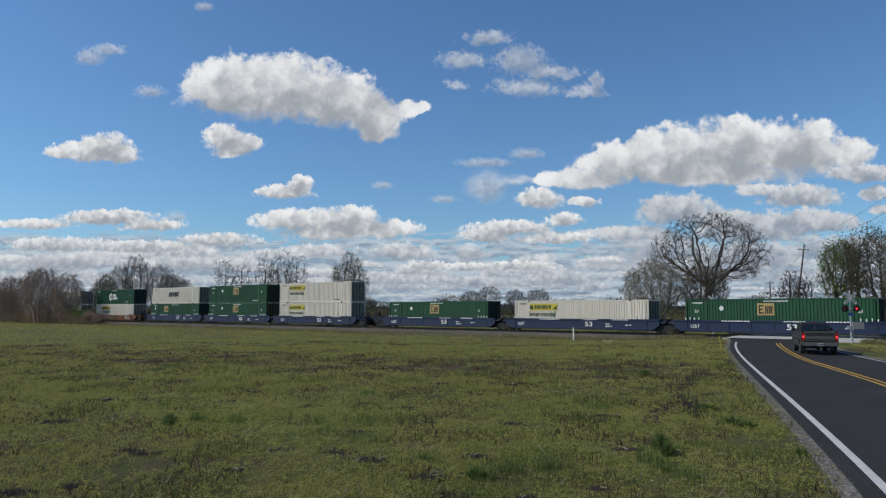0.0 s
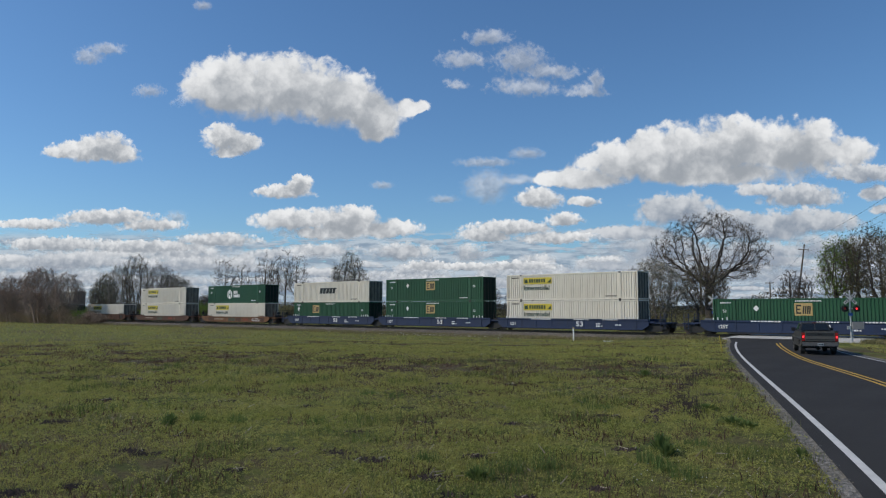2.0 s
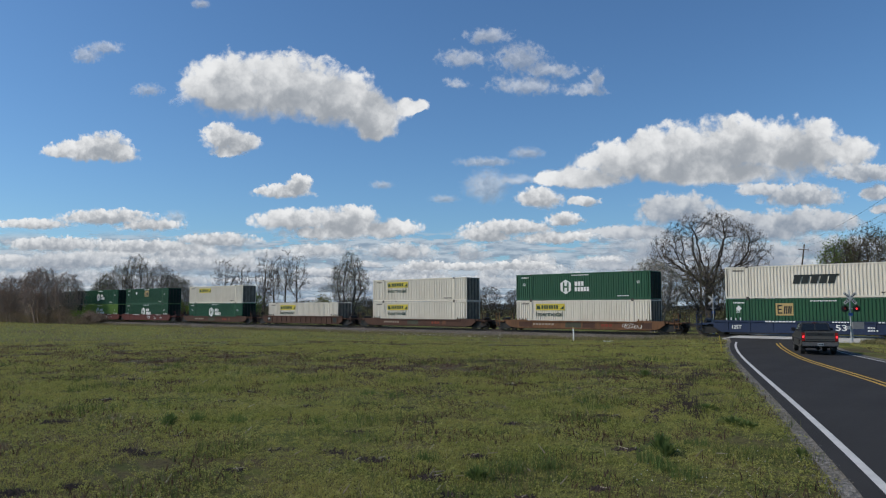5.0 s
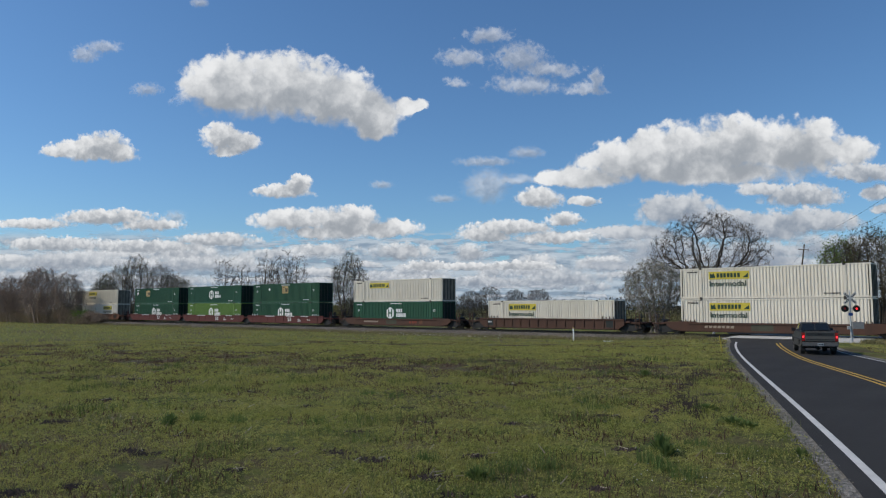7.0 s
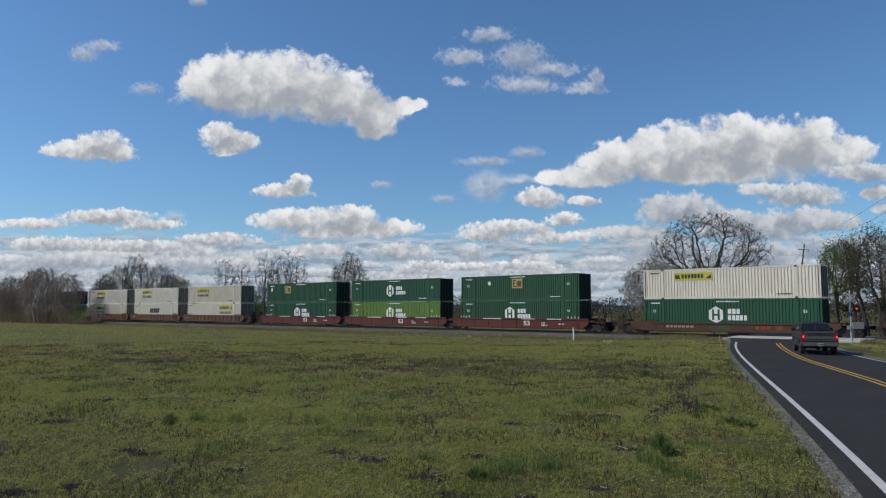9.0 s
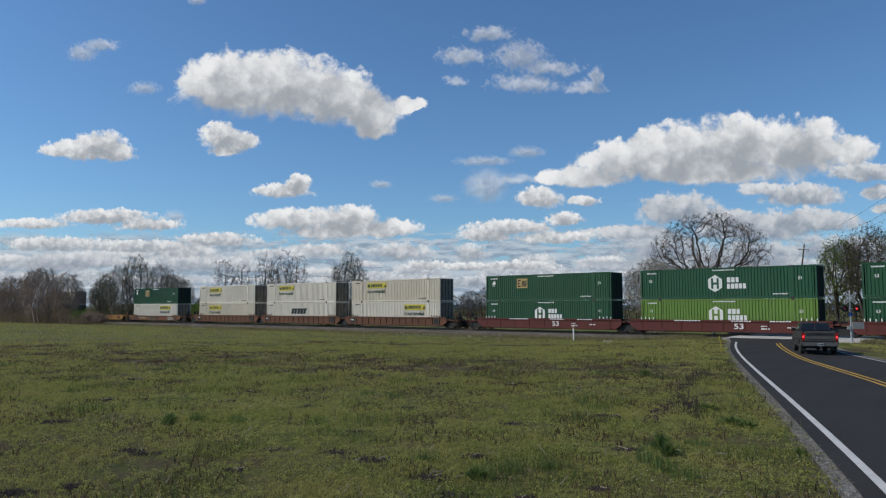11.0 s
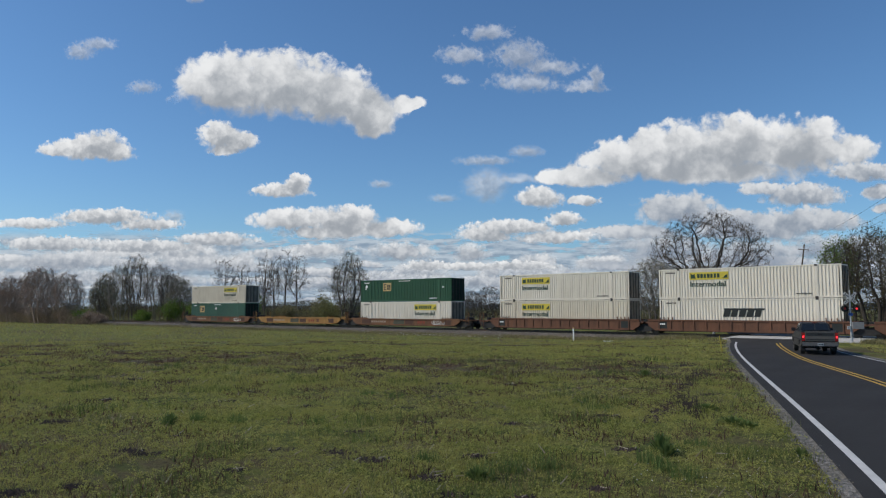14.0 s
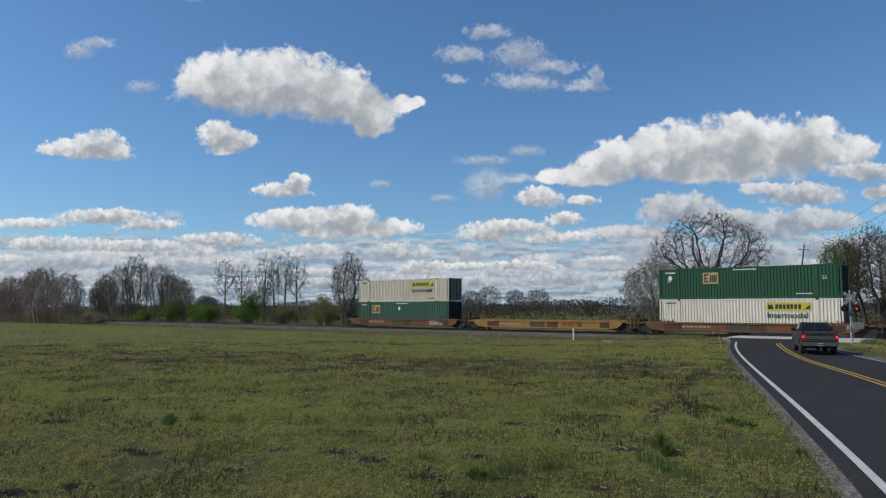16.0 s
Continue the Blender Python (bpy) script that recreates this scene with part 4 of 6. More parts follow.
def plant_trees():
    tree(-38.4, 105, 17.1, 18.4, OAK, 1, BARK_DARK, "great spreading oak tree with bare twisted limbs", 11, leaf=LEAF_BUD, leaf_size=0.05, leaf_count=2, reach=0.22, trunk=0.72)
    tree(-37.6, 84, 9.2, 8.6, ROUND, 3, BARK_PALE, "tree just coming into pale leaf", 12, leaf=LEAF_SPRING, leaf_size=0.06, leaf_count=1, reach=0.22, trunk=0.13)
    tree(-33.6, 90, 8.6, 7.0, ROUND, 2, BARK, "small bare tree with brown buds", 13, leaf=LEAF_OLIVE, leaf_size=0.06, leaf_count=1, reach=0.25, trunk=0.14)
    # the thicket on the near side of the line
    for i, (x, h, w) in enumerate(((-197, 9.0, 9), (-189, 8.8, 8), (-181, 11.2, 9), (-172, 12.4, 9), (-164, 12.7, 9.5), (-155.5, 11.0, 8))):
        tree(x, 61.5 + (i % 2) * 1.6, h, w, STEMS, 8, BARK_RED, "many-stemmed bare thicket tree with reddish twigs", 20 + i, leaf=LEAF_BUD, leaf_size=0.055, leaf_count=1, reach=0.3, trunk=0.12, lean=0.42, group="thicket trees")
    # the grove behind the line
    for i, (x, y, h, w, lf) in enumerate(((-195, 88, 10.5, 8, LEAF_SPRING), (-187, 85, 12.8, 8, LEAF_SPRING), (-177, 84, 14.7, 8.5, LEAF_SPRING), (-168, 84, 17.0, 9, LEAF_OLIVE), (-161.5, 86, 14.6, 8, LEAF_BUD), (-155.5, 86, 12.6, 7.5, LEAF_BUD), (-148, 84, 10.6, 7.5, LEAF_OLIVE), (-142, 87, 6.5, 6, LEAF_BUD))):
        tree(x, y, h, w, STEMS, 6, BARK if i % 2 else BARK_PALE, "tall many-stemmed tree with the first spring leaves", 40 + i, leaf=lf, leaf_size=0.045 if lf is LEAF_BUD else 0.075, leaf_count=1, reach=0.32, trunk=0.14, lean=0.34, group="grove trees")
    for i, (x, y, h, w) in enumerate(((-155.3, 100, 16.8, 7), (-151.0, 102, 15, 5.5), (-146.5, 105, 10.8, 4.5), (-136.4, 98, 16.7, 5.5), (-133.0, 98, 15.2, 5), (-126.2, 96, 16.4, 5.5), (-122.2, 96, 15.8, 5.8))):
        tree(x, y, h, w * 1.2, TALLTREE, 1, BARK, "slender bare tree with thin upright branches", 60 + i, trunk=0.19, group="bare slender trees")
    tree(-88.3, 80, 12.8, 7.2, STEMS, 6, BARK, "rounded tree with budding olive-green crown", 71, leaf=LEAF_PALE, leaf_size=0.075, leaf_count=1, reach=0.22, trunk=0.14, lean=0.22)
    for i, (x, y, h, w) in enumerate(((-157, 200, 10.2, 9), (-149, 200, 11.6, 10), (-139.5, 202, 10.2, 9), (-129, 200, 10.3, 9.5), (-126.5, 230, 6.6, 8), (-177, 210, 7, 8), (-215, 205, 8.5, 9))):
        tree(x, y, h, w, ROUND, 2, BARK, "distant bare tree with a rounded crown", 80 + i, trunk=0.22, group="distant trees")
    for i, (x, y, h, w) in enumerate(((-28.6, 110, 9.0, 4), (-26.6, 110, 8.2, 3.6))):
        tree(x, y, h, w, TALLTREE, 1, BARK, "slender bare tree with thin upright branches", 95 + i, trunk=0.14, group="bare slender trees")
    tree(-17.7, 88, 10.9, 5.2, ROUND, 3, BARK_DARK, "tree in fresh bright green leaf", 101, leaf=LEAF_GREEN, leaf_size=0.10, leaf_count=2, reach=0.30, trunk=0.17)
    tree(-14.2, 86, 11.8, 7.2, ROUND, 4, BARK_DARK, "broad tree with brown and olive spring buds", 102, leaf=LEAF_DULL, leaf_size=0.085, leaf_count=2, reach=0.28, trunk=0.18)
    tree(-9.8, 83, 9.6, 7.4, ROUND, 3, BARK_DARK, "broad tree with brown and olive spring buds", 103, leaf=LEAF_DULL, leaf_size=0.085, leaf_count=1, reach=0.28, trunk=0.16)
    # bushes
    for i, (x, y, h, w, lf) in enumerate(((-153, 78, 3.0, 3.6, LEAF_GREEN), (-146, 79, 3.2, 3.2, LEAF_GREEN), (-137.5, 78, 2.9, 3.4, LEAF_GREEN), (-128, 78, 3.0, 3.2, LEAF_GREEN), (-120, 79, 3.4, 3.0, LEAF_GREEN), (-115.5, 80, 6.4, 3.8, LEAF_GREEN), (-111, 82, 4.4, 3.4, LEAF_OLIVE), (-104, 83, 3.4, 3.5, LEAF_OLIVE), (-97, 82, 3.2, 3.6, LEAF_SPRING), (-92.5, 81, 3.6, 3.4, LEAF_SPRING))):
        bush(x, y + (i * 7 % 5), h * (0.75 + 0.14 * (i * 5 % 6)), w * (1.2 + 0.2 * (i * 3 % 5)), lf, "fresh green bush beside the railway" if lf is LEAF_GREEN else "low olive bush beside the railway", 120 + i, count=4200, size=0.13)
    for i, (x, y, h, w) in enumerate(((-153, 63.0, 3.2, 3.0), (-149.5, 63.6, 2.6, 2.6), (-146, 63.8, 2.2, 2.6), (-142.5, 64, 1.7, 2.2), (-160, 62.5, 2.5, 3), (-168, 62.2, 2.8, 3), (-176, 62.0, 2.6, 3))):
        bush(x, y, h, w * 1.7, LEAF_BUD if i != 1 else LEAF_GREEN, "low brown brush beside the railway", 140 + i, count=3000, size=0.11)
    for i, (x, y, h, w) in enumerate(((-8, 86, 3.4, 4), (-12, 88, 3.0, 4), (-3, 85, 3.6, 4.5), (-22, 90, 2.6, 3.5), (-31, 92, 2.4, 3.5), (-41, 90, 2.6, 4), (-46, 92, 2.2, 4))):
        bush(x, y, h, w, LEAF_OLIVE, "low olive bush beside the railway", 160 + i, count=2200)


def far_woods():
    """The low belt of brush and trees across the fields behind the line."""
    g = np.random.default_rng(8)
    n = 120000
    x = g.uniform(-560, 60, n)
    row = g.integers(0, 3, n)
    y = np.choose(row, [128.0, 175.0, 260.0]) + g.normal(0, 3.0, n)
    top = np.array([2.0 + 2.6 * (noise.noise((a * 0.035, r * 9.0, 0)) + 0.5) + 0.9 * noise.noise((a * 0.3, r, 3)) for a, r in zip(x, row)])
    top = top * np.choose(row, [0.70, 1.15, 1.9])
    x = np.where((row == 0) & (x > -95), x - 190, x)
    z = -0.5 + np.maximum(0.3, top) * g.uniform(0, 1, n) ** 0.8
    c = np.stack([x, y, z], axis=1)
    s = np.choose(row, [0.20, 0.30, 0.46])[:, None] * g.uniform(0.5, 1.3, (n, 1))
    a = g.normal(0, 1, (n, 3)) * (0.6, 0.6, 1.6)
    a /= np.linalg.norm(a, axis=1)[:, None]
    b = np.cross(a, g.normal(0, 1, (n, 3)))
    b /= np.linalg.norm(b, axis=1)[:, None]
    v = np.empty((n, 3, 3))
    v[:, 0], v[:, 1], v[:, 2] = c - a * s, c + a * s, c + b * s * 0.8
    solid("far_woods", fast_mesh("far_woods", v.reshape(-1, 3), 3), foliage("far_brush", (0.045, 0.04, 0.028), (0.08, 0.075, 0.04), (0.06, 0.045, 0.035)), "dim belt of brown and olive brush across far fields", "woods", kind="stuff")
    brown = foliage("brown_scrub", (0.19, 0.145, 0.11), (0.25, 0.20, 0.13), (0.15, 0.125, 0.075))
    mixed = foliage("olive_scrub", (0.12, 0.12, 0.055), (0.17, 0.16, 0.07), (0.15, 0.115, 0.075))
    for k, (x0, x1, y0, deep, low, high, n, paint, label) in enumerate((
            (-215, -143, 62.0, 2.2, 0.8, 4.2, 26000, brown, "tangled brown brush under the thicket"),
            (-230, -84, 86.0, 4.0, 1.2, 4.6, 42000, mixed, "tangled olive and brown scrub behind the track"),
            (-84, -44, 96.0, 3.0, 0.6, 1.6, 7000, mixed, "low scrub along the field behind the track"),
            (-47, -8, 93.0, 3.0, 0.8, 3.0, 12000, mixed, "tangled scrub under the trees behind the track"))):
        x = g.uniform(x0, x1, n)
        y = y0 + g.normal(0, deep / 2, n)
        top = np.array([low + (high - low) * min(1, max(0, 0.5 + 0.9 * noise.noise((a * 0.12, k * 7.0, 0)) + 0.35 * noise.noise((a * 0.7, k, 3)))) for a in x])
        if k == 0:
            top *= np.clip((-141 - x) / 9, 0.1, 1)
        c = np.stack([x, y, -0.5 + top * g.uniform(0, 1, n) ** 0.85], axis=1)
        s = g.uniform(0.05, 0.26, (n, 1))
        a = g.normal(0, 1, (n, 3)) * (0.5, 0.5, 1.5)
        a /= np.linalg.norm(a, axis=1)[:, None]
        b = np.cross(a, g.normal(0, 1, (n, 3)))
        b /= np.linalg.norm(b, axis=1)[:, None]
        v = np.empty((n, 3, 3))
        v[:, 0], v[:, 1], v[:, 2] = c - a * s, c + a * s, c + b * s * 0.35
        solid("scrub", fast_mesh("scrub", v.reshape(-1, 3), 3), paint, label, "scrub", kind="stuff")
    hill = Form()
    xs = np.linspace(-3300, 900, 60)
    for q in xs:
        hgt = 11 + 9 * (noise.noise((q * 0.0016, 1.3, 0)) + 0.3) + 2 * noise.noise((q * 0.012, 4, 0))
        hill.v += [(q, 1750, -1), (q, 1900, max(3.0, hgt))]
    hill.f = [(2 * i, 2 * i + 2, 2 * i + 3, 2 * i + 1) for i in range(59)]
    # the blue haze of the distance is mixed into the hills' colour
    solid("hills", hill, plain("haze_tinted_hill", (0.075, 0.105, 0.14), 1.0, vary=0.2, scale=0.01, spec=0.0), "low hills on the horizon, tinted blue-grey by painted haze", "hill", kind="structure", smooth=True)


SOIL_RNG = random.Random(21)
SOIL_SPOTS = []
for spot in range(58):
    turn, away = radians(SOIL_RNG.uniform(-72, -20)), 9.5 + 29 * SOIL_RNG.random()
    SOIL_SPOTS.append((math.sin(turn) * away, math.cos(turn) * away, (0.10 + 0.010 * away) * SOIL_RNG.uniform(0.5, 1.3)))


def grass():
    g = np.random.default_rng(4)

    def blades(name, n, r0, r1, tall, wide, paint, patch, label, lean=0.5, power=1.0):
        az = np.radians(g.uniform(-76, -5, n))
        r = r0 + (r1 - r0) * g.uniform(0, 1, n) ** power
        x, y = np.sin(az) * r, np.cos(az) * r
        edge = np.array([edge_line(v) + 0.22 * noise.noise((v * 1.3, 2.0, 0)) for v in y]) - 0.62 + g.normal(0, 0.07, n)
        keep = ((x < edge) | (x > edge + 9.0)) & (y < 64.5)
        for sx, sy, sr in SOIL_SPOTS:
            keep &= np.hypot(x - sx, y - sy) > sr * 0.8
        if patch:
            f = np.array([noise.noise((a * patch[0], b * patch[0], patch[1])) for a, b in zip(x, y)])
            if len(patch) > 3:
                f += 0.30 * np.exp(-((y - 0.35 * x - 33) / 7.0) ** 2)
            keep &= f + g.normal(0, 0.05, n) > patch[2]
        x, y, r = x[keep], y[keep], r[keep]
        n = len(x)
        z = np.array([ground_z(a, b) for a, b in zip(x, y)]) - 0.03
        h = tall * g.uniform(0.4, 1.25, n)
        w = (wide + 0.00038 * r) * g.uniform(0.6, 1.3, n)
        t = g.uniform(0, 6.283, n)
        dx, dy = np.cos(t) * w, np.sin(t) * w
        lx, ly = g.normal(0, lean, n) * h, g.normal(0, lean, n) * h
        v = np.empty((n, 3, 3))
        v[:, 0] = np.stack([x - dx, y - dy, z], 1)
        v[:, 1] = np.stack([x + dx, y + dy, z], 1)
        v[:, 2] = np.stack([x + lx, y + ly, z + h + 0.03], 1)
        solid(name, fast_mesh(name, v.reshape(-1, 3), 3), paint, label, "grass", kind="stuff")

    blades("grass", 240000, 6, 30, 0.055, 0.0035, BLADE, (0.42, 1.0, -0.12), "short green field grass", 0.55, 0.9)
    blades("grass", 170000, 26, 66, 0.09, 0.004, BLADE_FAR, (0.30, 1.0, -0.10), "short green field grass", 0.5, 0.8)
    blades("grass", 70000, 60, 190, 0.16, 0.004, BLADE_FAR, None, "short green field grass", 0.5, 1.0)
    blades("rank_grass", 60000, 7, 40, 0.26, 0.004, BLADE_TALL, (0.55, 7.0, 0.26), "taller dark tufts of grass in the field", 0.28, 0.9)
    blades("weeds", 120000, 8, 62, 0.09, 0.006, WEED_RED, (0.55, 2.0, 0.19, 1), "low reddish dead weeds among the grass", 0.7, 0.8)
    blades("dry_stalks", 5200, 9, 62, 0.11, 0.005, STRAW, (0.30, 2.0, -0.05, 1), "pale dry stalks scattered in the field", 1.1, 0.8)
    blades("dead_stems", 30000, 10, 60, 0.15, 0.011, foliage("dead_stem", (0.035, 0.022, 0.018), (0.07, 0.04, 0.032), (0.12, 0.07, 0.055)), (0.55, 2.0, 0.14, 1), "short dark dead stems standing in the field", 0.30, 0.9)
    # low leafy cover: small clumps with gaps between them
    n = 33000
    az, r = np.radians(g.uniform(-76, -5, n)), 6.5 + 46 * g.uniform(0, 1, n) ** 1.05
    x, y = np.sin(az) * r, np.cos(az) * r
    f = np.array([noise.noise((a * 0.55, b * 0.55, 12.0)) + 0.5 * noise.noise((a * 2.1, b * 2.1, 4.0)) for a, b in zip(x, y)])
    f -= 0.62 * np.exp(-((y - 0.35 * x - 34) / 6.0) ** 2)
    keep = (x < np.array([edge_line(v) + 0.22 * noise.noise((v * 1.3, 2.0, 0)) for v in y]) - 0.62 + g.normal(0, 0.07, n)) & (f + g.normal(0, 0.13, n) > -0.30)
    for sx, sy, sr in SOIL_SPOTS:
        keep &= np.hypot(x - sx, y - sy) > sr
    x, y, r = x[keep], y[keep], r[keep]
    m = 20
    size = np.repeat((0.032 + 0.0026 * r) * g.uniform(0.6, 1.5, len(x)), m)
    x, y, r = np.repeat(x, m), np.repeat(y, m), np.repeat(r, m)
    n = len(x)
    ox, oy = g.normal(0, 0.62, n) * size, g.normal(0, 0.62, n) * size
    hump = np.maximum(0, 1 - (ox * ox + oy * oy) / (size * size * 1.6)) * np.minimum(size, 0.09) * g.uniform(0.3, 1.1, n)
    c = np.stack([x + ox, y + oy, np.array([ground_z(a, b) for a, b in zip(x, y)]) + 0.012 + hump], 1)
    a = g.normal(0, 1, (n, 3)) * (1, 1, 0.75)
    a /= np.linalg.norm(a, axis=1)[:, None]
    b = np.cross(a, g.normal(0, 1, (n, 3)) * (0.6, 0.6, 1))
    b /= np.linalg.norm(b, axis=1)[:, None]
    s = ((0.007 + 0.00052 * r) * g.uniform(0.5, 1.5, n))[:, None]
    v = np.empty((n, 4, 3))
    v[:, 0], v[:, 1], v[:, 2], v[:, 3] = c - a * s, c + b * s * 0.6, c + a * s, c - b * s * 0.6
    solid("ground_cover", fast_mesh("ground_cover", v.reshape(-1, 3), 4), foliage("cover_leaves", (0.18, 0.195, 0.047), (0.41, 0.41, 0.12), (0.31, 0.27, 0.09)), "low leafy weeds covering the field", "ground cover", kind="stuff")
    # dry tufts along the foot of the ballast
    n = 48000
    x, y = -8 - 200 * g.uniform(0, 1, n) ** 1.3, 63.6 + g.normal(0, 0.9, n)
    keep = (np.array([noise.noise((a * 0.25, b * 0.6, 30.0)) for a, b in zip(x, y)]) > -0.12) & ((x < -24) | (x > -11.5))
    x, y = x[keep], y[keep]
    n = len(x)
    z = np.array([ground_z(a, b) for a, b in zip(x, y)]) - 0.02
    h, w, t = g.uniform(0.12, 0.50, n), g.uniform(0.015, 0.04, n), g.uniform(0, 6.283, n)
    v = np.empty((n, 3, 3))
    v[:, 0] = np.stack([x - np.cos(t) * w, y - np.sin(t) * w, z], 1)
    v[:, 1] = np.stack([x + np.cos(t) * w, y + np.sin(t) * w, z], 1)
    v[:, 2] = np.stack([x + g.normal(0, 0.12, n), y + g.normal(0, 0.12, n), z + h], 1)
    solid("dry_tufts", fast_mesh("dry_tufts", v.reshape(-1, 3), 3), foliage("dry_grass", (0.28, 0.24, 0.13), (0.17, 0.17, 0.06), (0.36, 0.29, 0.18)), "dry grass tufts along the foot of the ballast", "grass", kind="stuff")
    # litter of old stalks lying flat
    form = Form()
    rng = random.Random(3)
    for i in range(150):
        a, r = radians(rng.uniform(-75, -12)), 8 + 48 * rng.random() ** 1.2
        x, y = math.sin(a) * r, math.cos(a) * r
        if x > edge_line(y) - 0.9:
            continue
        t, k = rng.uniform(0, 3.14), rng.uniform(0.03, 0.12)
        z = ground_z(x, y) + 0.05
        form.tube((x - math.cos(t) * k, y - math.sin(t) * k, z), (x + math.cos(t) * k, y + math.sin(t) * k, z + rng.uniform(0, 0.14)), rng.uniform(0.007, 0.016), 0.006, 4)
    solid("stalk_litter", form, STRAW, "pale broken stalks lying in the grass", "litter", kind="stuff")
    # clods of bare soil
    form = Form()
    for i in range(14000):
        a, r = radians(rng.uniform(-76, -14)), 19 + 36 * rng.random() ** 0.9
        x, y = math.sin(a) * r, math.cos(a) * r
        if x > edge_line(y) - 0.5 or noise.noise((x * 0.12, y * 0.28, 5)) < 0.10:
            continue
        s = rng.uniform(0.02, 0.075)
        z = ground_z(x, y) - 0.01
        n = len(form.v)
        t = rng.uniform(0, 3)
        c, d = math.cos(t) * s, math.sin(t) * s
        form.v += [(x + c, y + d, z), (x - d, y + c, z), (x - c, y - d, z), (x + d, y - c, z), (x + c * 0.2, y, z + s * 0.9)]
        form.f += [(n, n + 1, n + 4), (n + 1, n + 2, n + 4), (n + 2, n + 3, n + 4), (n + 3, n, n + 4)]
    for i in range(420):
        t = rng.random()
        x, y = -7.3 - 2.6 * t + rng.gauss(0, 0.12), 16.0 + 8.5 * t + rng.gauss(0, 0.2)
        s = rng.uniform(0.02, 0.07)
        z = ground_z(x, y) - 0.01
        n = len(form.v)
        form.v += [(x + s, y, z), (x, y + s, z), (x - s, y, z), (x, y - s, z), (x + s * 0.2, y, z + s * 1.1)]
        form.f += [(n, n + 1, n + 4), (n + 1, n + 2, n + 4), (n + 2, n + 3, n + 4), (n + 3, n, n + 4)]
    straw = Form()
    for x0, y0, sr in SOIL_SPOTS:
        for i in range(70):
            u, w = rng.gauss(0, 0.75) * sr, rng.gauss(0, 0.45) * sr
            x, y = x0 + u * 0.78 - w * 0.62, y0 + u * 0.62 + w * 0.78
            s, z = rng.uniform(0.012, 0.05), ground_z(x, y) + 0.0
            n = len(form.v)
            form.v += [(x + s, y, z), (x, y + s, z), (x - s, y, z), (x, y - s, z), (x + s * 0.2, y, z + s * 1.2)]
            form.f += [(n, n + 1, n + 4), (n + 1, n + 2, n + 4), (n + 2, n + 3, n + 4), (n + 3, n, n + 4)]
        for i in range(rng.randint(0, 2)):
            x, y, t, k = x0 + rng.gauss(0, 0.7) * sr, y0 + rng.gauss(0, 0.7) * sr, rng.uniform(0, 3.14), rng.uniform(0.03, 0.13)
            z = ground_z(x, y) + 0.035
            straw.tube((x - math.cos(t) * k, y - math.sin(t) * k, z), (x + math.cos(t) * k, y + math.sin(t) * k, z + rng.uniform(0.0, 0.05)), 0.010, 0.006, 4)
    solid("stalk_litter", straw, plain("bleached_stalk", (0.36, 0.31, 0.24), 0.8, vary=0.5), "pale broken stalks on patches of bare soil", "litter", kind="stuff")
    solid("soil_clods", form, plain("soil", (0.055, 0.040, 0.033), 0.95, vary=0.5, scale=3), "dark clods of bare soil", "soil", kind="stuff")
    # small white flowers
    bloom = []
    for i in range(150):
        if i < 50:
            x, y = rng.gauss(-4.4, 0.7), rng.gauss(11.6, 1.3)
            if x > edge_line(y) - 0.7:
                continue
        else:
            x, y = rng.uniform(-62, -44), rng.gauss(61.3, 0.8)
        s, z = rng.uniform(0.006, 0.011) if i < 50 else rng.uniform(0.03, 0.07), ground_z(x, y) + rng.uniform(0.08, 0.2)
        bloom += [(x - s, y, z), (x, y - s, z + s * 0.5), (x + s, y, z), (x, y + s, z + s)]
    solid("wildflowers", fast_mesh("wildflowers", bloom, 4), plain("white_petals", (0.6, 0.6, 0.55), 0.8), "tiny white wildflowers in the grass", "flowers", kind="stuff")
    # grit along the asphalt's edge
    form = Form()
    for i in range(4000):
        y = 9 + 50 * rng.random() ** 1.3
        x = edge_line(y) + rng.gauss(-0.62, 0.14)
        if x > edge_line(y) - 0.36:
            continue
        s = rng.uniform(0.006, 0.02)
        n = len(form.v)
        form.v += [(x + s, y, -0.02), (x, y + s, -0.02), (x - s, y, -0.02), (x, y - s, -0.02), (x + 0.2 * s, y, s * 0.8)]
        form.f += [(n, n + 1, n + 4), (n + 1, n + 2, n + 4), (n + 2, n + 3, n + 4), (n + 3, n, n + 4)]
    solid("road_grit", form, SHOULDER, "loose grit along the asphalt edge", "gravel", kind="stuff")


def weed(x, y, height, width, seed, paint, label, name="weed"):
    g = np.random.default_rng(seed)
    n = 85
    th = thing(name, pose(x, y, ground_z(x, y)), label, "weed", "weeds in the field")
    t = g.uniform(0, 6.283, n)
    out = g.uniform(0.1, 1, n) * width / 2
    up = height * (1.05 - 0.7 * (out / (width / 2)) ** 2) * g.uniform(0.5, 1, n)
    base = np.stack([np.cos(t) * out * 0.3, np.sin(t) * out * 0.3, np.zeros(n)], 1)
    tip = np.stack([np.cos(t) * out, np.sin(t) * out, up], 1)
    mid = (base + tip) / 2 + np.array((0, 0, 0.12 * height))
    side = np.stack([-np.sin(t), np.cos(t), np.zeros(n)], 1) * 0.022
    v = np.empty((n, 4, 3))
    v[:, 0], v[:, 1], v[:, 2], v[:, 3] = base, mid - side, tip, mid + side
    tagged(part("leaves", fast_mesh("leaves", v.reshape(-1, 3), 4), paint, th), kind="stuff")


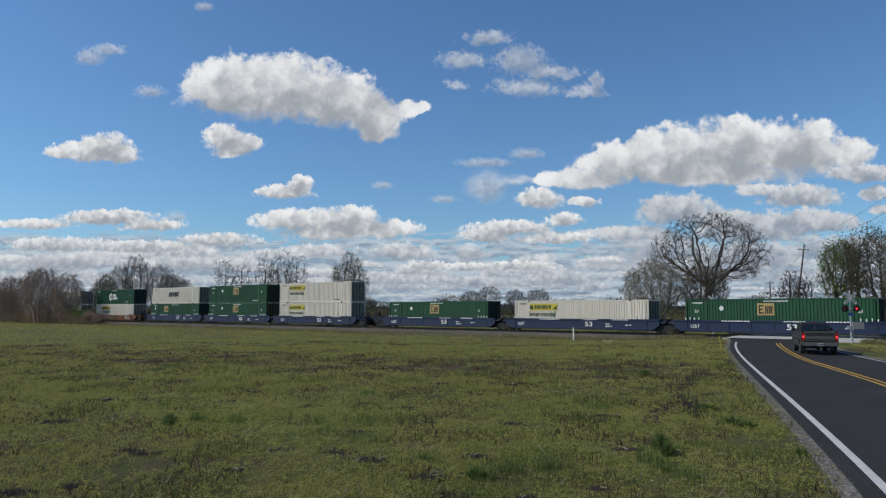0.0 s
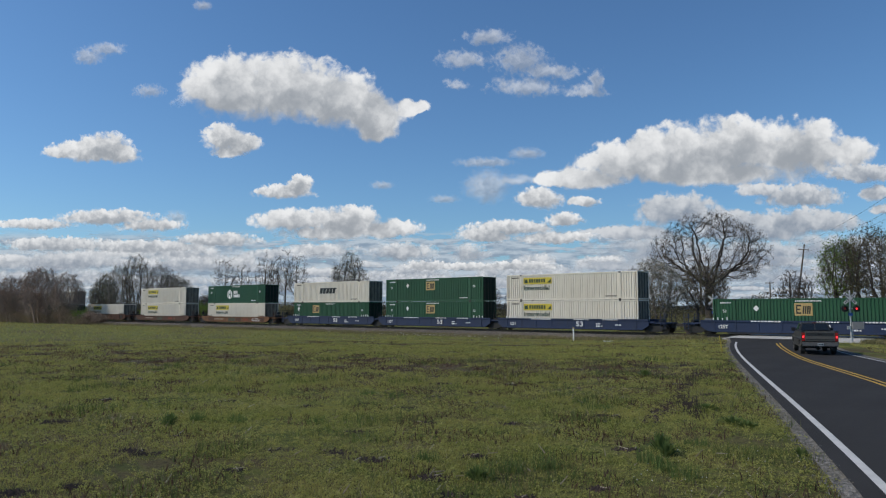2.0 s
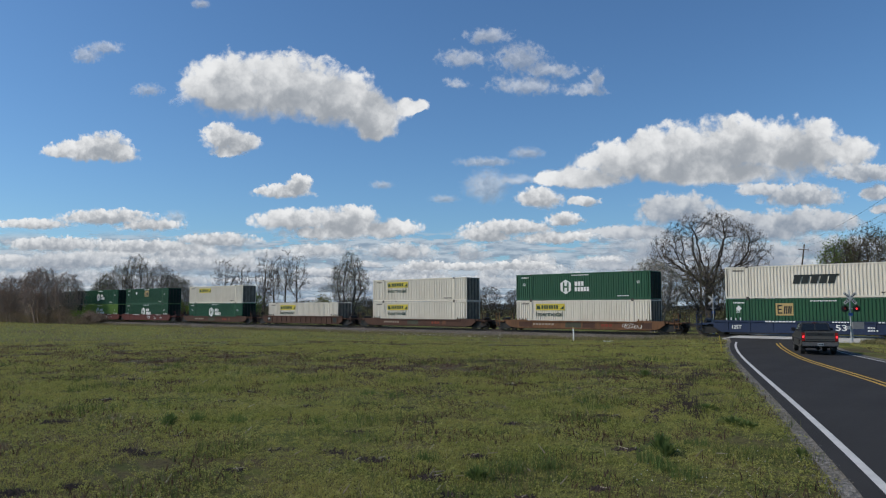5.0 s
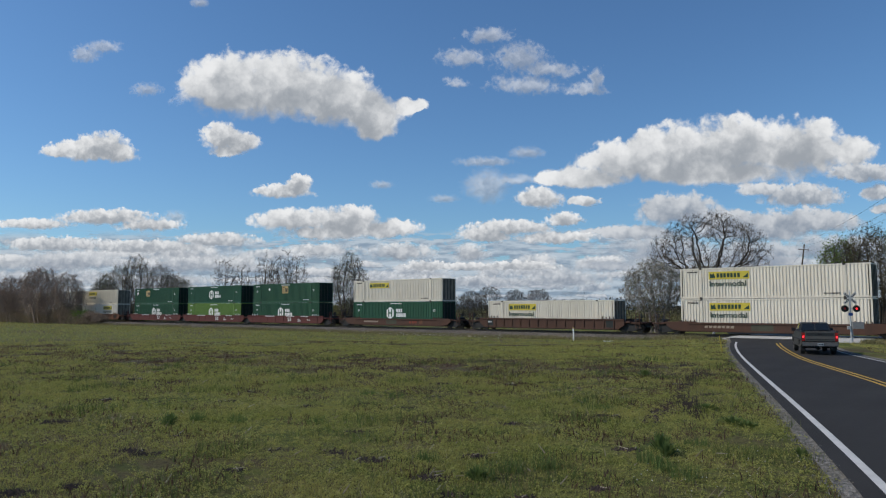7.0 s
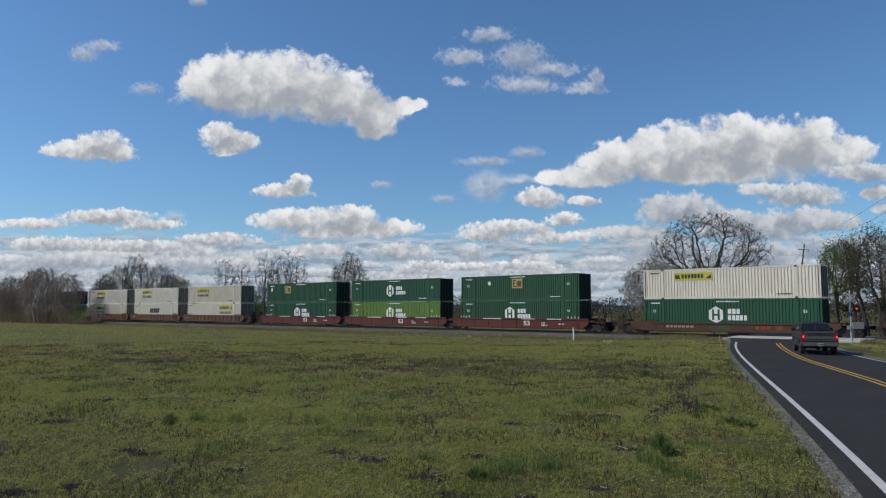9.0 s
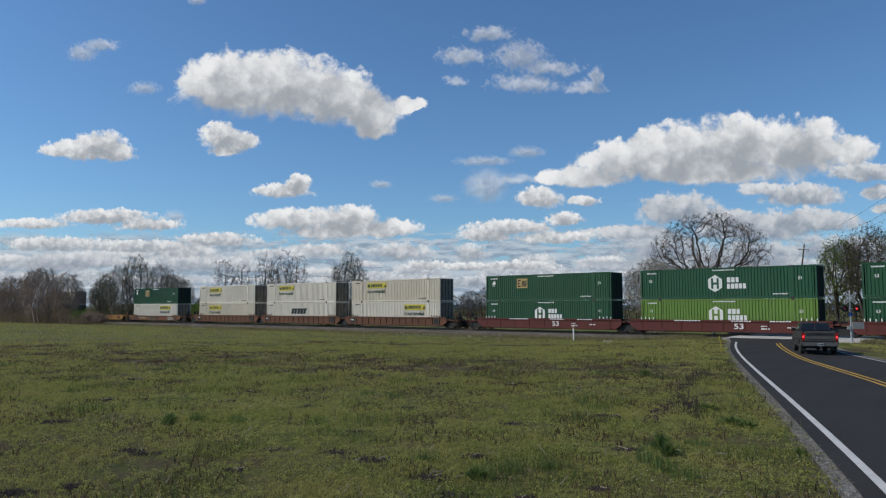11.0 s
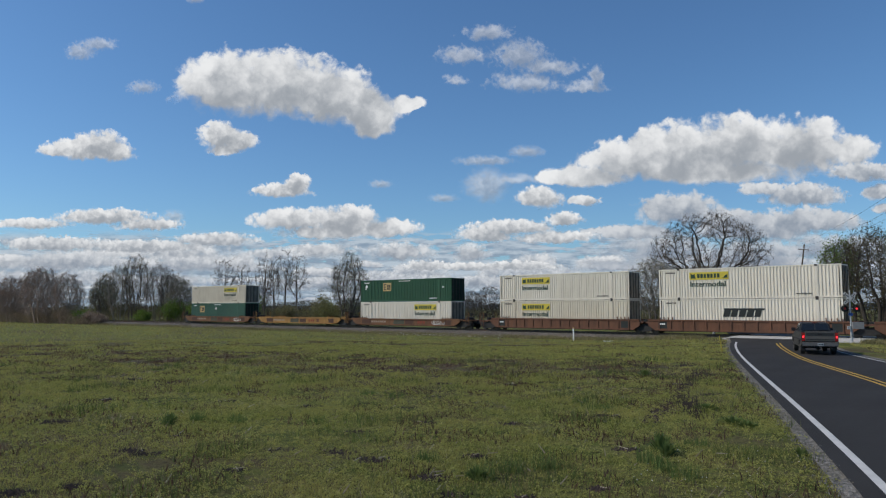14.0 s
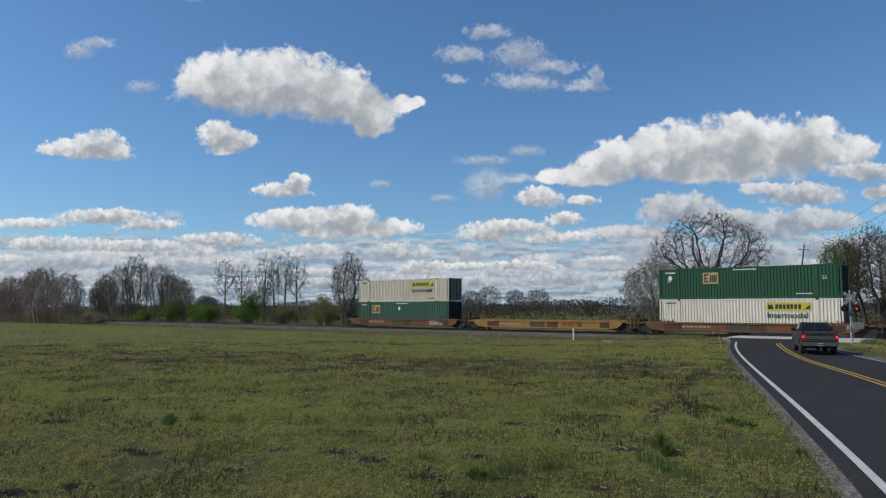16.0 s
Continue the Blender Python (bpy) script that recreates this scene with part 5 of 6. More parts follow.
def grass_tuft(x, y, height, width, seed):
    """A loose tuft of thin upright blades."""
    g = np.random.default_rng(seed)
    n = 90
    th = thing("grass_tuft", pose(x, y, ground_z(x, y)), "loose tuft of tall dark green grass in the field", "grass tuft", "grass tufts in the field")
    t, out = g.uniform(0, 6.283, n), width / 2 * g.uniform(0, 1, n) ** 0.6
    base = np.stack([np.cos(t) * out, np.sin(t) * out, np.full(n, -0.02)], 1)
    tip = base + np.stack([g.normal(0, 0.14, n) * height, g.normal(0, 0.14, n) * height, height * g.uniform(0.45, 1.1, n)], 1)
    turn = g.uniform(0, 6.283, n)
    side = np.stack([np.cos(turn), np.sin(turn), np.zeros(n)], 1) * (0.004 + 0.0003 * math.hypot(x, y))
    v = np.empty((n, 3, 3))
    v[:, 0], v[:, 1], v[:, 2] = base - side, base + side, tip
    tagged(part("foliage", fast_mesh("foliage", v.reshape(-1, 3), 3), LEAF_DARK, th), kind="stuff")


def dead_stem_row(x0, y0, x1, y1, seed):
    """Dark dead stems that stand in a row on an old furrow."""
    rng, form = random.Random(seed), Form()
    for i in range(150):
        t = rng.random()
        x, y = x0 + (x1 - x0) * t + rng.gauss(0, 0.16), y0 + (y1 - y0) * t + rng.gauss(0, 0.16)
        h, z = rng.uniform(0.06, 0.26), ground_z(x, y) - 0.02
        form.tube((x, y, z), (x + rng.gauss(0, 0.25) * h, y + rng.gauss(0, 0.25) * h, z + h), 0.010, 0.006, 3)
    solid("dead_stems", form, plain("dead_stalk", (0.045, 0.032, 0.026), 0.9, vary=0.4), "row of short dark dead stems on an old furrow", "dead stems", kind="stuff")


def plant_weeds():
    for i, (x, y, h, w) in enumerate(WEED_SPOTS):
        weed(x, y, h, w, 300 + i, LEAF_DARK, "dark green leafy weed clump in the field")
    for i, (x, y, h, w) in enumerate(TUFT_SPOTS):
        grass_tuft(x, y, h, w, 400 + i)
    for i, row in enumerate(((-6.6, 17.2, -8.6, 21.0), (-9.4, 23.0, -11.4, 30.0), (-13.5, 30.5, -17.5, 32.0))):
        dead_stem_row(*row, 60 + i)


LEAF_DARK = foliage("dark_weed_leaves", (0.09, 0.15, 0.04), (0.14, 0.19, 0.055), (0.10, 0.13, 0.05))
TUFT_SPOTS = ((-7.06, 9.21, 0.34, 0.5), (-6.91, 9.85, 0.26, 0.4), (-6.6, 10.39, 0.3, 0.45), (-5.47, 11.93, 0.36, 0.5), (-5.02, 11.47, 0.34, 0.4), (-4.51, 11.14, 0.3, 0.5), (-15.65, 8.67, 0.36, 0.25), (-15.65, 9.43, 0.3, 0.35), (-14.72, 9.89, 0.28, 0.5), (-15.09, 15.57, 0.28, 0.7), (-16.24, 15.52, 0.25, 0.6), (-8.55, 9.61, 0.24, 0.4), (-9.39, 17.27, 0.3, 0.8), (-10.24, 18.04, 0.24, 0.6), (-5.42, 13.98, 0.24, 0.5), (-13.18, 10.98, 0.24, 0.5))
WEED_SPOTS = ((-5.73, 13.0, 0.42, 0.75), (-5.5, 12.7, 0.3, 0.6), (-7.2, 19.2, 0.18, 0.9), (-5.8, 17.1, 0.22, 1.0), (-5.4, 16.8, 0.2, 0.7), (-3.7, 14.4, 0.14, 0.4), (-12.6, 27.2, 0.3, 0.9), (-16.1, 9.0, 0.22, 0.4), (-6.95, 9.0, 0.25, 0.5))

plant_trees()
far_woods()
grass()
plant_weeds()


# ---------------------------------------------------------------- pickup truck
def pickup():
    th = thing("pickup_truck", pose(-10.2, 44.7, 0, 0, 0, 110), "dark grey pickup truck waiting with brake lights on", "pickup truck")
    body = coat("grey_truck_paint", (0.024, 0.024, 0.023), (0.05, 0.046, 0.04), 0.45, 0.1, wear=0.5, scale=1.5, streak=False, spec=0.5)
    tan = coat("tailgate_paint", (0.095, 0.088, 0.078), (0.06, 0.055, 0.047), 0.5, 0.0, wear=0.5, scale=1.5, streak=False, spec=0.5)
    chrome = plain("dull_chrome", (0.11, 0.105, 0.10), 0.5, 0.3, vary=0.25)
    rubber = plain("tyre_rubber", (0.018, 0.018, 0.018), 0.85)
    glass = Paint("tinted_glass", 0.08, 0, 0.6).colour((0.012, 0.014, 0.016)).m
    black = plain("black_plastic", (0.015, 0.015, 0.016), 0.6)

    def arch(x, r=0.47, z=0.40):
        return [(x + r * math.cos(a), z + r * math.sin(a)) for a in np.linspace(0, math.pi, 9)]

    # x runs forward from the tail
    side = [(0.05, 0.62), (0.35, 0.55)] + arch(1.20)[::-1] + [(2.4, 0.45), (4.2, 0.45)] + arch(4.75)[::-1] + [(5.4, 0.5), (5.45, 0.75), (5.4, 1.05), (4.2, 1.14), (3.75, 1.36), (0.05, 1.36)]
    for s in (-1, 1):
        y0, y1 = sorted((s * 0.99, s * 0.90))
        p = part("body_side", Form().prism(side, y0, y1), body, th, bevel=0.02)
        part("trim_strip", Form().box(0.1, 3.9, *sorted((s * 0.99, s * 1.0)), 0.86, 0.93), black, p)
        part("bed_rail", Form().box(0.06, 1.95, *sorted((s * 0.86, s * 1.0)), 1.36, 1.40), black, p)
    part("bed_floor", Form().box(0.06, 2.1, -0.9, 0.9, 0.82, 0.88), black, th)
    part("cab_back", Form().box(2.05, 2.15, -0.9, 0.9, 0.5, 1.36), body, th)
    part("cab_floor", Form().box(2.15, 5.2, -0.9, 0.9, 0.45, 0.6), black, th)
    hood = Form()
    hood.prism([(3.75, 1.30), (4.2, 1.16), (5.35, 1.06), (5.42, 0.7), (5.2, 0.6), (3.75, 0.6)], -0.9, 0.9)
    part("hood", hood, body, th)
    # cab with sloping glass
    lo, hi = (2.12, 3.95, 0.93, 1.34), (2.28, 3.30, 0.76, 1.86)
    cab = Form()
    cab.v = [(lo[0], -lo[2], lo[3]), (lo[1], -lo[2], lo[3]), (lo[1], lo[2], lo[3]), (lo[0], lo[2], lo[3]), (hi[0], -hi[2], hi[3]), (hi[1], -hi[2], hi[3]), (hi[1], hi[2], hi[3]), (hi[0], hi[2], hi[3])]
    cab.f = [(0, 3, 2, 1), (4, 5, 6, 7), (0, 1, 5, 4), (1, 2, 6, 5), (2, 3, 7, 6), (3, 0, 4, 7)]
    part("cab", cab, body, th, bevel=0.05)

    def on_cab(a, b, u0, u1, w0, w1, out):
        """A pane on the cab's wall between lower corners a and b."""
        A, B, C, D = (Vector(cab.v[i]) for i in (a, b, b + 4, a + 4))
        def at(u, w):
            return (A * (1 - u) + B * u) * (1 - w) + (D * (1 - u) + C * u) * w
        n = (B - A).cross(D - A).normalized() * out
        f = Form()
        q = [at(u0, w0), at(u1, w0), at(u1, w1), at(u0, w1)]
        f.v = [tuple(v - n) for v in q] + [tuple(v + n) for v in q]
        f.f = [(3, 2, 1, 0), (4, 5, 6, 7), (0, 1, 5, 4), (1, 2, 6, 5), (2, 3, 7, 6), (3, 0, 4, 7)]
        return f

    part("rear_window", on_cab(3, 0, 0.07, 0.48, 0.12, 0.86, 0.012), glass, th, "dark rear window")
    part("rear_window", on_cab(3, 0, 0.52, 0.93, 0.12, 0.86, 0.012), glass, th, "dark rear window")
    part("windscreen", on_cab(1, 2, 0.06, 0.94, 0.1, 0.9, 0.012), glass, th)
    part("side_window", on_cab(0, 1, 0.08, 0.8, 0.12, 0.86, 0.012), glass, th)
    part("side_window", on_cab(2, 3, 0.2, 0.92, 0.12, 0.86, 0.012), glass, th)
    part("brake_light", Form().box(2.24, 2.28, -0.13, 0.13, 1.83, 1.87), plain("dark_red_lens", (0.12, 0.01, 0.01), 0.3), th)
    gate = part("tailgate", Form().box(0.0, 0.06, -0.80, 0.80, 0.80, 1.39), tan, th, "grey tailgate with pressed bands", bevel=0.015)
    part("gate_band", Form().box(-0.012, 0.0, -0.74, 0.74, 1.13, 1.30), body, gate)
    part("gate_band", Form().box(-0.012, 0.0, -0.74, 0.74, 0.88, 0.94), body, gate)
    part("gate_handle", Form().box(-0.02, 0.0, -0.12, 0.12, 1.18, 1.26), black, gate)
    lens = glow("lit_red_lens", (1.0, 0.03, 0.04), 2.4)
    dim = plain("dim_red_lens", (0.25, 0.015, 0.012), 0.25)
    for s in (-1, 1):
        y0, y1 = sorted((s * 0.81, s * 0.98))
        lamp = part("tail_light", Form().box(-0.01, 0.06, y0, y1, 0.82, 1.30), dim, th, "red tail light")
        part("bulb_field", Form().box(-0.022, -0.01, y0 + 0.04, y1 - 0.04, 1.0, 1.11), lens, lamp, "lit red brake lamp")
        part("mirror", Form().box(3.42, 3.50, *sorted((s * 0.96, s * 1.20)), 1.30, 1.52), black, th, bevel=0.02)
        part("mirror_arm", Form().box(3.44, 3.48, *sorted((s * 0.86, s * 0.98)), 1.36, 1.40), black, th)
    part("rear_bumper", Form().prism([(-0.16, 0.52), (0.06, 0.50), (0.06, 0.76), (-0.13, 0.74)], -0.95, 0.95), chrome, th, "dull chrome step bumper", bevel=0.02)
    part("plate", Form().box(-0.172, -0.16, -0.16, 0.16, 0.55, 0.70), GALV, th, "pale plate with dark bars")
    f = Form()
    for i in range(5):
        f.box(-0.178, -0.172, -0.12 + i * 0.05, -0.09 + i * 0.05, 0.59, 0.66)
    tagged(part("plate_marking", f, INK, th), kind="stuff")
    for x in (1.20, 4.75):
        for s in (-1, 1):
            y0, y1 = sorted((s * 0.97, s * 0.72))
            w = part("wheel", Form().wheel(x, y0, y1, 0.40, 0.40, 28), rubber, th, "black tyre on a steel rim", bevel=0.03)
            part("rim", Form().wheel(x, *sorted((s * 0.975, s * 0.95)), 0.40, 0.22, 18), chrome, w)
            part("hub", Form().wheel(x, *sorted((s * 0.99, s * 0.97)), 0.40, 0.07, 10), CASTING, w)
    part("rear_axle", Form().tube((1.20, -0.72, 0.40), (1.20, 0.72, 0.40), 0.05, 0.05, 8), DARK_STEEL, th)
    part("differential", Form().tube((1.02, 0, 0.40), (1.38, 0, 0.40), 0.16, 0.13, 10), DARK_STEEL, th)
    for s in (-1, 1):
        part("frame_rail", Form().box(0.05, 5.2, s * 0.42 - 0.04, s * 0.42 + 0.04, 0.50, 0.64), DARK_STEEL, th)
    part("exhaust", Form().tube((0.0, -0.62, 0.42), (1.0, -0.62, 0.46), 0.035, 0.035, 8), chrome, th)
    part("hitch", Form().box(-0.2, 0.1, -0.04, 0.04, 0.42, 0.5), chrome, th)
    part("spare_tyre", Form().tube((0.62, 0, 0.50), (0.62, 0, 0.68), 0.34, 0.34, 18), rubber, th)
    part("front_bumper", Form().box(5.40, 5.58, -0.95, 0.95, 0.48, 0.70), chrome, th)
    for s in (-1, 1):
        part("headlight", Form().box(5.41, 5.47, *sorted((s * 0.62, s * 0.92)), 0.78, 0.98), MARK_WHITE, th)
        part("mud_flap", Form().box(0.66, 0.68, *sorted((s * 0.72, s * 0.97)), 0.22, 0.6), black, th)
    th.scale = (0.95, 0.94, 0.96)


pickup()


# ---------------------------------------------------------------- crossing signals, posts, poles
BOARD = plain("weathered_board", (0.46, 0.46, 0.45), 0.7, vary=0.2)


def signal(x, y, z, turn, lit, label):
    th = thing("crossing_signal", pose(x, y, z, 0, 0, turn), label, "railway signal", "crossing signals")
    black = plain("signal_black", (0.012, 0.012, 0.013), 0.6)
    part("mast", Form().tube((0, 0, 0.1), (0, 0, 3.95), 0.06, 0.055, 12), GALV, th)
    part("cap", Form().tube((0, 0, 3.95), (0, 0, 4.05), 0.07, 0.03, 10), GALV, th)
    part("base", Form().tube((0, 0, -0.3), (0, 0, 0.32), 0.17, 0.10, 12), GALV, th)
    for s in (-1, 1):
        f = Form().box(-0.61, 0.61, -0.012, 0.012, -0.10, 0.10)
        ob = part("crossbuck_board", f, BOARD, th, "weathered white crossbuck board")
        ob.matrix_local = pose(0, -0.10 - 0.03 * (s > 0), 3.42, 0, s * 45, 0)
        b = Form()
        for i in range(8):
            if 2 < i < 5:
                continue
            b.box(-0.5 + i * 0.13, -0.42 + i * 0.13, -0.016, -0.012, -0.06, 0.06)
        tagged(part("board_marking", b, INK, ob), kind="stuff")
    part("lamp_arm", Form().tube((-0.42, 0, 2.60), (0.42, 0, 2.60), 0.035, 0.035, 8), GALV, th)
    for s in (-1, 1):
        x0 = s * 0.41
        back = part("lamp_background", Form().tube((x0, -0.14, 2.60), (x0, -0.16, 2.60), 0.27, 0.27, 24), black, th, "round black background")
        part("lamp_housing", Form().tube((x0, -0.14, 2.60), (x0, 0.08, 2.60), 0.16, 0.12, 14), black, back)
        part("visor", Form().tube((x0, -0.16, 2.66), (x0, -0.40, 2.66), 0.155, 0.145, 14, False), black, back)
        part("lens", Form().tube((x0, -0.165, 2.60), (x0, -0.185, 2.60), 0.085, 0.08, 16), glow("signal_lens", (1.0, 0.04, 0.05), 1.3 if s > 0 else 0.04) if lit else plain("unlit_red_lens", (0.12, 0.01, 0.01), 0.3), back, "red signal lens")
    part("number_plate", Form().box(-0.16, 0.16, -0.09, -0.07, 2.05, 2.28), plain("blue_plate", (0.03, 0.09, 0.3), 0.5), th, "small blue notice plate")
    part("junction_box", Form().box(0.08, 0.86, -0.25, 0.20, 1.02, 1.56), plain("dull_case_paint", (0.22, 0.22, 0.22), 0.6), th, "grey equipment case")
    part("junction_box", Form().box(-0.26, -0.06, -0.12, 0.10, 0.98, 1.24), GALV, th, "grey junction box")
    part("conduit", Form().tube((0.1, 0.0, 0.0), (0.1, 0.0, 1.0), 0.03, 0.03, 8), GALV, th)


signal(-12.35, 64.0, 0.0, 24, True, "railway crossing signal with crossbuck and flashing red lamps")
signal(-26.9, 74.6, 0.05, 200, False, "far railway crossing signal seen from behind")


def posts():
    th = thing("marker_post", pose(-36.0, 62.0, -0.49), "weathered white wooden marker post beside the track", "post")
    part("shaft", Form().box(-0.06, 0.06, -0.05, 0.05, -0.1, 1.26), MARK_WHITE, th, bevel=0.01)
    part("tip", Form().box(-0.065, 0.065, -0.055, 0.055, 1.16, 1.27), SIGN_TAN, th)
    th = thing("marker_post", pose(-15.35, 43.9, -0.08, 0, -9, 40), "leaning yellow plastic marker post beside the road", "post")
    part("shaft", Form().tube((0, 0, -0.1), (0, 0, 1.02), 0.035, 0.035, 10), YELLOW_POST, th)
    part("cap", Form().tube((0, 0, 1.02), (0, 0, 1.08), 0.038, 0.02, 10), YELLOW_POST, th)
    th = thing("fallen_board", pose(-31.0, 60.5, -0.44, 0, 4, 25), "pale board lying in the grass by the track", "board")
    part("plank", Form().box(-0.9, 0.9, -0.09, 0.09, 0, 0.07), MARK_WHITE, th, bevel=0.01)


posts()


def utility_pole(x, y, height, arm, label, lean=0.0):
    th = thing("utility_pole", pose(x, y, -0.5, 0, lean, 0), label, "utility pole", "utility poles")
    part("shaft", Form().tube((0, 0, -0.3), (0, 0, height), 0.17, 0.11, 10), POLE_WOOD, th)
    for z in arm:
        part("crossarm", Form().box(-0.8, 0.8, -0.14, -0.02, height - z, height - z + 0.13), POLE_WOOD, th)
        for q in (-0.7, 0.0, 0.7):
            part("insulator", Form().tube((q, -0.08, height - z + 0.13), (q, -0.08, height - z + 0.33), 0.05, 0.035, 8), GALV, th)
    return th


utility_pole(-32.1, 125, 13.5, (0.9,), "leaning wooden utility pole with a crossarm behind the railway", 8)
utility_pole(-42.8, 150, 8.4, (0.3,), "far wooden utility pole behind the railway")
utility_pole(-37.7, 100, 10.7, (), "bare wooden pole beside the oak tree")
utility_pole(6.9, 35.0, 15.6, (0.35,), "wooden utility pole beside the road")


def wires():
    for k, (a, b, sag) in enumerate((((-31.4, 124.9, 12.7), (5.9, 34.9, 15.5), 1.3), ((-30.0, 124.9, 12.7), (7.3, 34.9, 15.5), 1.9), ((-30.7, 124.9, 11.5), (6.9, 34.8, 13.6), 1.3), ((-42.8, 150, 7.9), (-30.7, 125, 11.4), 0.5))):
        a, b = Vector(a), Vector(b)
        pts = [a.lerp(b, i / 24) - Vector((0, 0, sag * 4 * (i / 24) * (1 - i / 24))) for i in range(25)]
        form = Form()
        for p, q in zip(pts, pts[1:]):
            form.tube(p, q, 0.012, 0.012, 5, False)
        solid("overhead_wire", form, WIRE, "thin black overhead wire between utility poles", "wire", "overhead wires")


wires()


def pylon(x, y, label):
    th = thing("pylon", pose(x, y, -0.5, 0, 0, 35), label, "pylon", "distant pylons")
    steel = plain("pylon_steel", (0.16, 0.17, 0.18), 0.6, 0.3)
    for s in (-1, 1):
        leg = Form().tube((s * 1.6, 0, 0), (s * 0.5, 0, 8.5), 0.12, 0.10, 4).tube((s * 0.5, 0, 8.5), (s * 2.6, 0, 14.2), 0.10, 0.08, 4)
        part("leg", leg, steel, th)
    arm = Form().tube((-5.5, 0, 12.8), (5.5, 0, 12.8), 0.09, 0.09, 4).tube((-4.0, 0, 14.0), (4.0, 0, 14.0), 0.07, 0.07, 4)
    for i in range(8):
        arm.tube((-4 + i, 0, 12.8 if i % 2 else 14.0), (-3 + i, 0, 14.0 if i % 2 else 12.8), 0.05, 0.05, 3)
    part("crossarm", arm, steel, th)
    brace = Form()
    for i in range(4):
        z0, z1 = i * 2.1, i * 2.1 + 2.1
        brace.tube((-1.6 + z0 * 0.13, 0, z0), (1.6 - z1 * 0.13, 0, z1), 0.05, 0.05, 3)
    part("bracing", brace, steel, th)


pylon(-247.2, 420, "distant lattice power pylon with wide arms")
pylon(-240.2, 424, "distant lattice power pylon with wide arms")


CLOUDS = []


def cloud_paint(name, lobes, unit, soft=0.13, amp=0.42, wisp=False, dim=0.0):
    """Glowing white cloud, sunlit top and shaded grey base painted in: lobes (x, y, rx, ry) in hundreds of units, y up.
    """
    p = Paint(name, 1.0, 0, 0)
    size = max(q[3] for q in lobes)
    freq = min(4.0, max(1.0, 0.5 / size))
    at = p.map((unit, unit, unit))
    w = p.node("ShaderNodeTexNoise")
    w.inputs["Scale"].default_value = 2.0 * freq
    w.inputs["Detail"].default_value = 6
    w.inputs["Roughness"].default_value = 0.55
    p.link(at, w.inputs["Vector"])
    off = p.node("ShaderNodeVectorMath", operation="MULTIPLY_ADD")
    p.link(w.outputs["Color"], off.inputs[0])
    k = (0.85 if wisp else 0.55) / freq
    off.inputs[1].default_value = (k, 0.6 * k, 0)
    off.inputs[2].default_value = (-k / 2, -0.3 * k, 0)

    def body(shift):
        s = p.node("ShaderNodeVectorMath", operation="ADD")
        p.link(at, s.inputs[0])
        p.link(off.outputs[0], s.inputs[1])
        s2 = p.node("ShaderNodeVectorMath", operation="ADD")
        p.link(s.outputs[0], s2.inputs[0])
        s2.inputs[1].default_value = (*shift, 0)
        total = None
        for x, y, rx, ry in lobes:
            g = p.node("ShaderNodeTexGradient")
            g.gradient_type = "SPHERICAL"
            y -= 0.2 * ry
            rx, ry = (rx * 2.0, ry * 2.3) if wisp else (rx * 1.55, ry * 1.86)
            where = p.map((1 / rx, 1 / ry, 0.0), (-x / rx, -y / ry, 0), s2.outputs[0])
            low = p.node("ShaderNodeVectorMath", operation="MULTIPLY")
            p.link(where, low.inputs[0])
            low.inputs[1].default_value = (1, 1.5, 1)
            flat = p.node("ShaderNodeVectorMath", operation="MINIMUM")
            p.link(where, flat.inputs[0])
            p.link(low.outputs[0], flat.inputs[1])
            p.link(flat.outputs[0], g.inputs[0])
            total = g.outputs["Fac"] if total is None else p.math("SMOOTH_MAX", total, g.outputs["Fac"], 0.15)
        return total

    b = body((0, 0))
    up = body((-0.10 * size, 0.55 * size))
    det = p.noise(4.2 * freq, 10, 0.60, at, 0.3)
    fine = p.noise(1.9 * freq, 8, 0.58, at)
    coarse = p.noise(1.15 * freq, 3, 0.5, p.map(loc=(7.3, 2.1, 0), src=at))
    wide = p.node("ShaderNodeVectorMath", operation="ADD")
    p.link(at, wide.inputs[0])
    p.link(off.outputs[0], wide.inputs[1])
    puff = p.node("ShaderNodeTexVoronoi")
    puff.inputs["Scale"].default_value = 2.6 * freq
    puff.inputs["Detail"].default_value = 3.0
    puff.inputs["Roughness"].default_value = 0.55
    p.link(wide.outputs[0], puff.inputs["Vector"])
    billow = p.math("SUBTRACT", 0.42, puff.outputs["Distance"])
    dens = p.math("ADD", b, p.math("MULTIPLY", p.math("SUBTRACT", det, 0.5), amp * 1.05))
    dens = p.math("ADD", dens, p.math("MULTIPLY", p.math("SUBTRACT", coarse, 0.5), 0.30))
    dens = p.math("ADD", dens, p.math("MULTIPLY", billow, 0.0 if wisp else 0.16))
    base = 0.30 if wisp else 0.215
    rim = soft * 4.0 if wisp else p.span(up, 0.05, 0.65, soft * 1.1, soft * 2.6)
    alpha = p.span(dens, base, p.math("ADD", rim, base), 0.0, 0.55 if wisp else 1.0, smooth=True)
    alpha = p.math("MULTIPLY", alpha, p.span(b, 0.0, 0.10, smooth=True))
    # density sampled further up stands in for sunlight: white tops, grey undersides
    lit = p.math("ADD", p.math("MULTIPLY", up, 0.85), p.math("MULTIPLY", p.math("SUBTRACT", fine, 0.5), 1.0))
    lit = p.math("ADD", lit, p.math("MULTIPLY", p.math("SUBTRACT", det, 0.5), 0.28))
    lit = p.math("SUBTRACT", lit, p.math("MULTIPLY", billow, 0.35))
    f = p.span(lit, 0.12, 1.12, 0.0, 1.0, smooth=True)
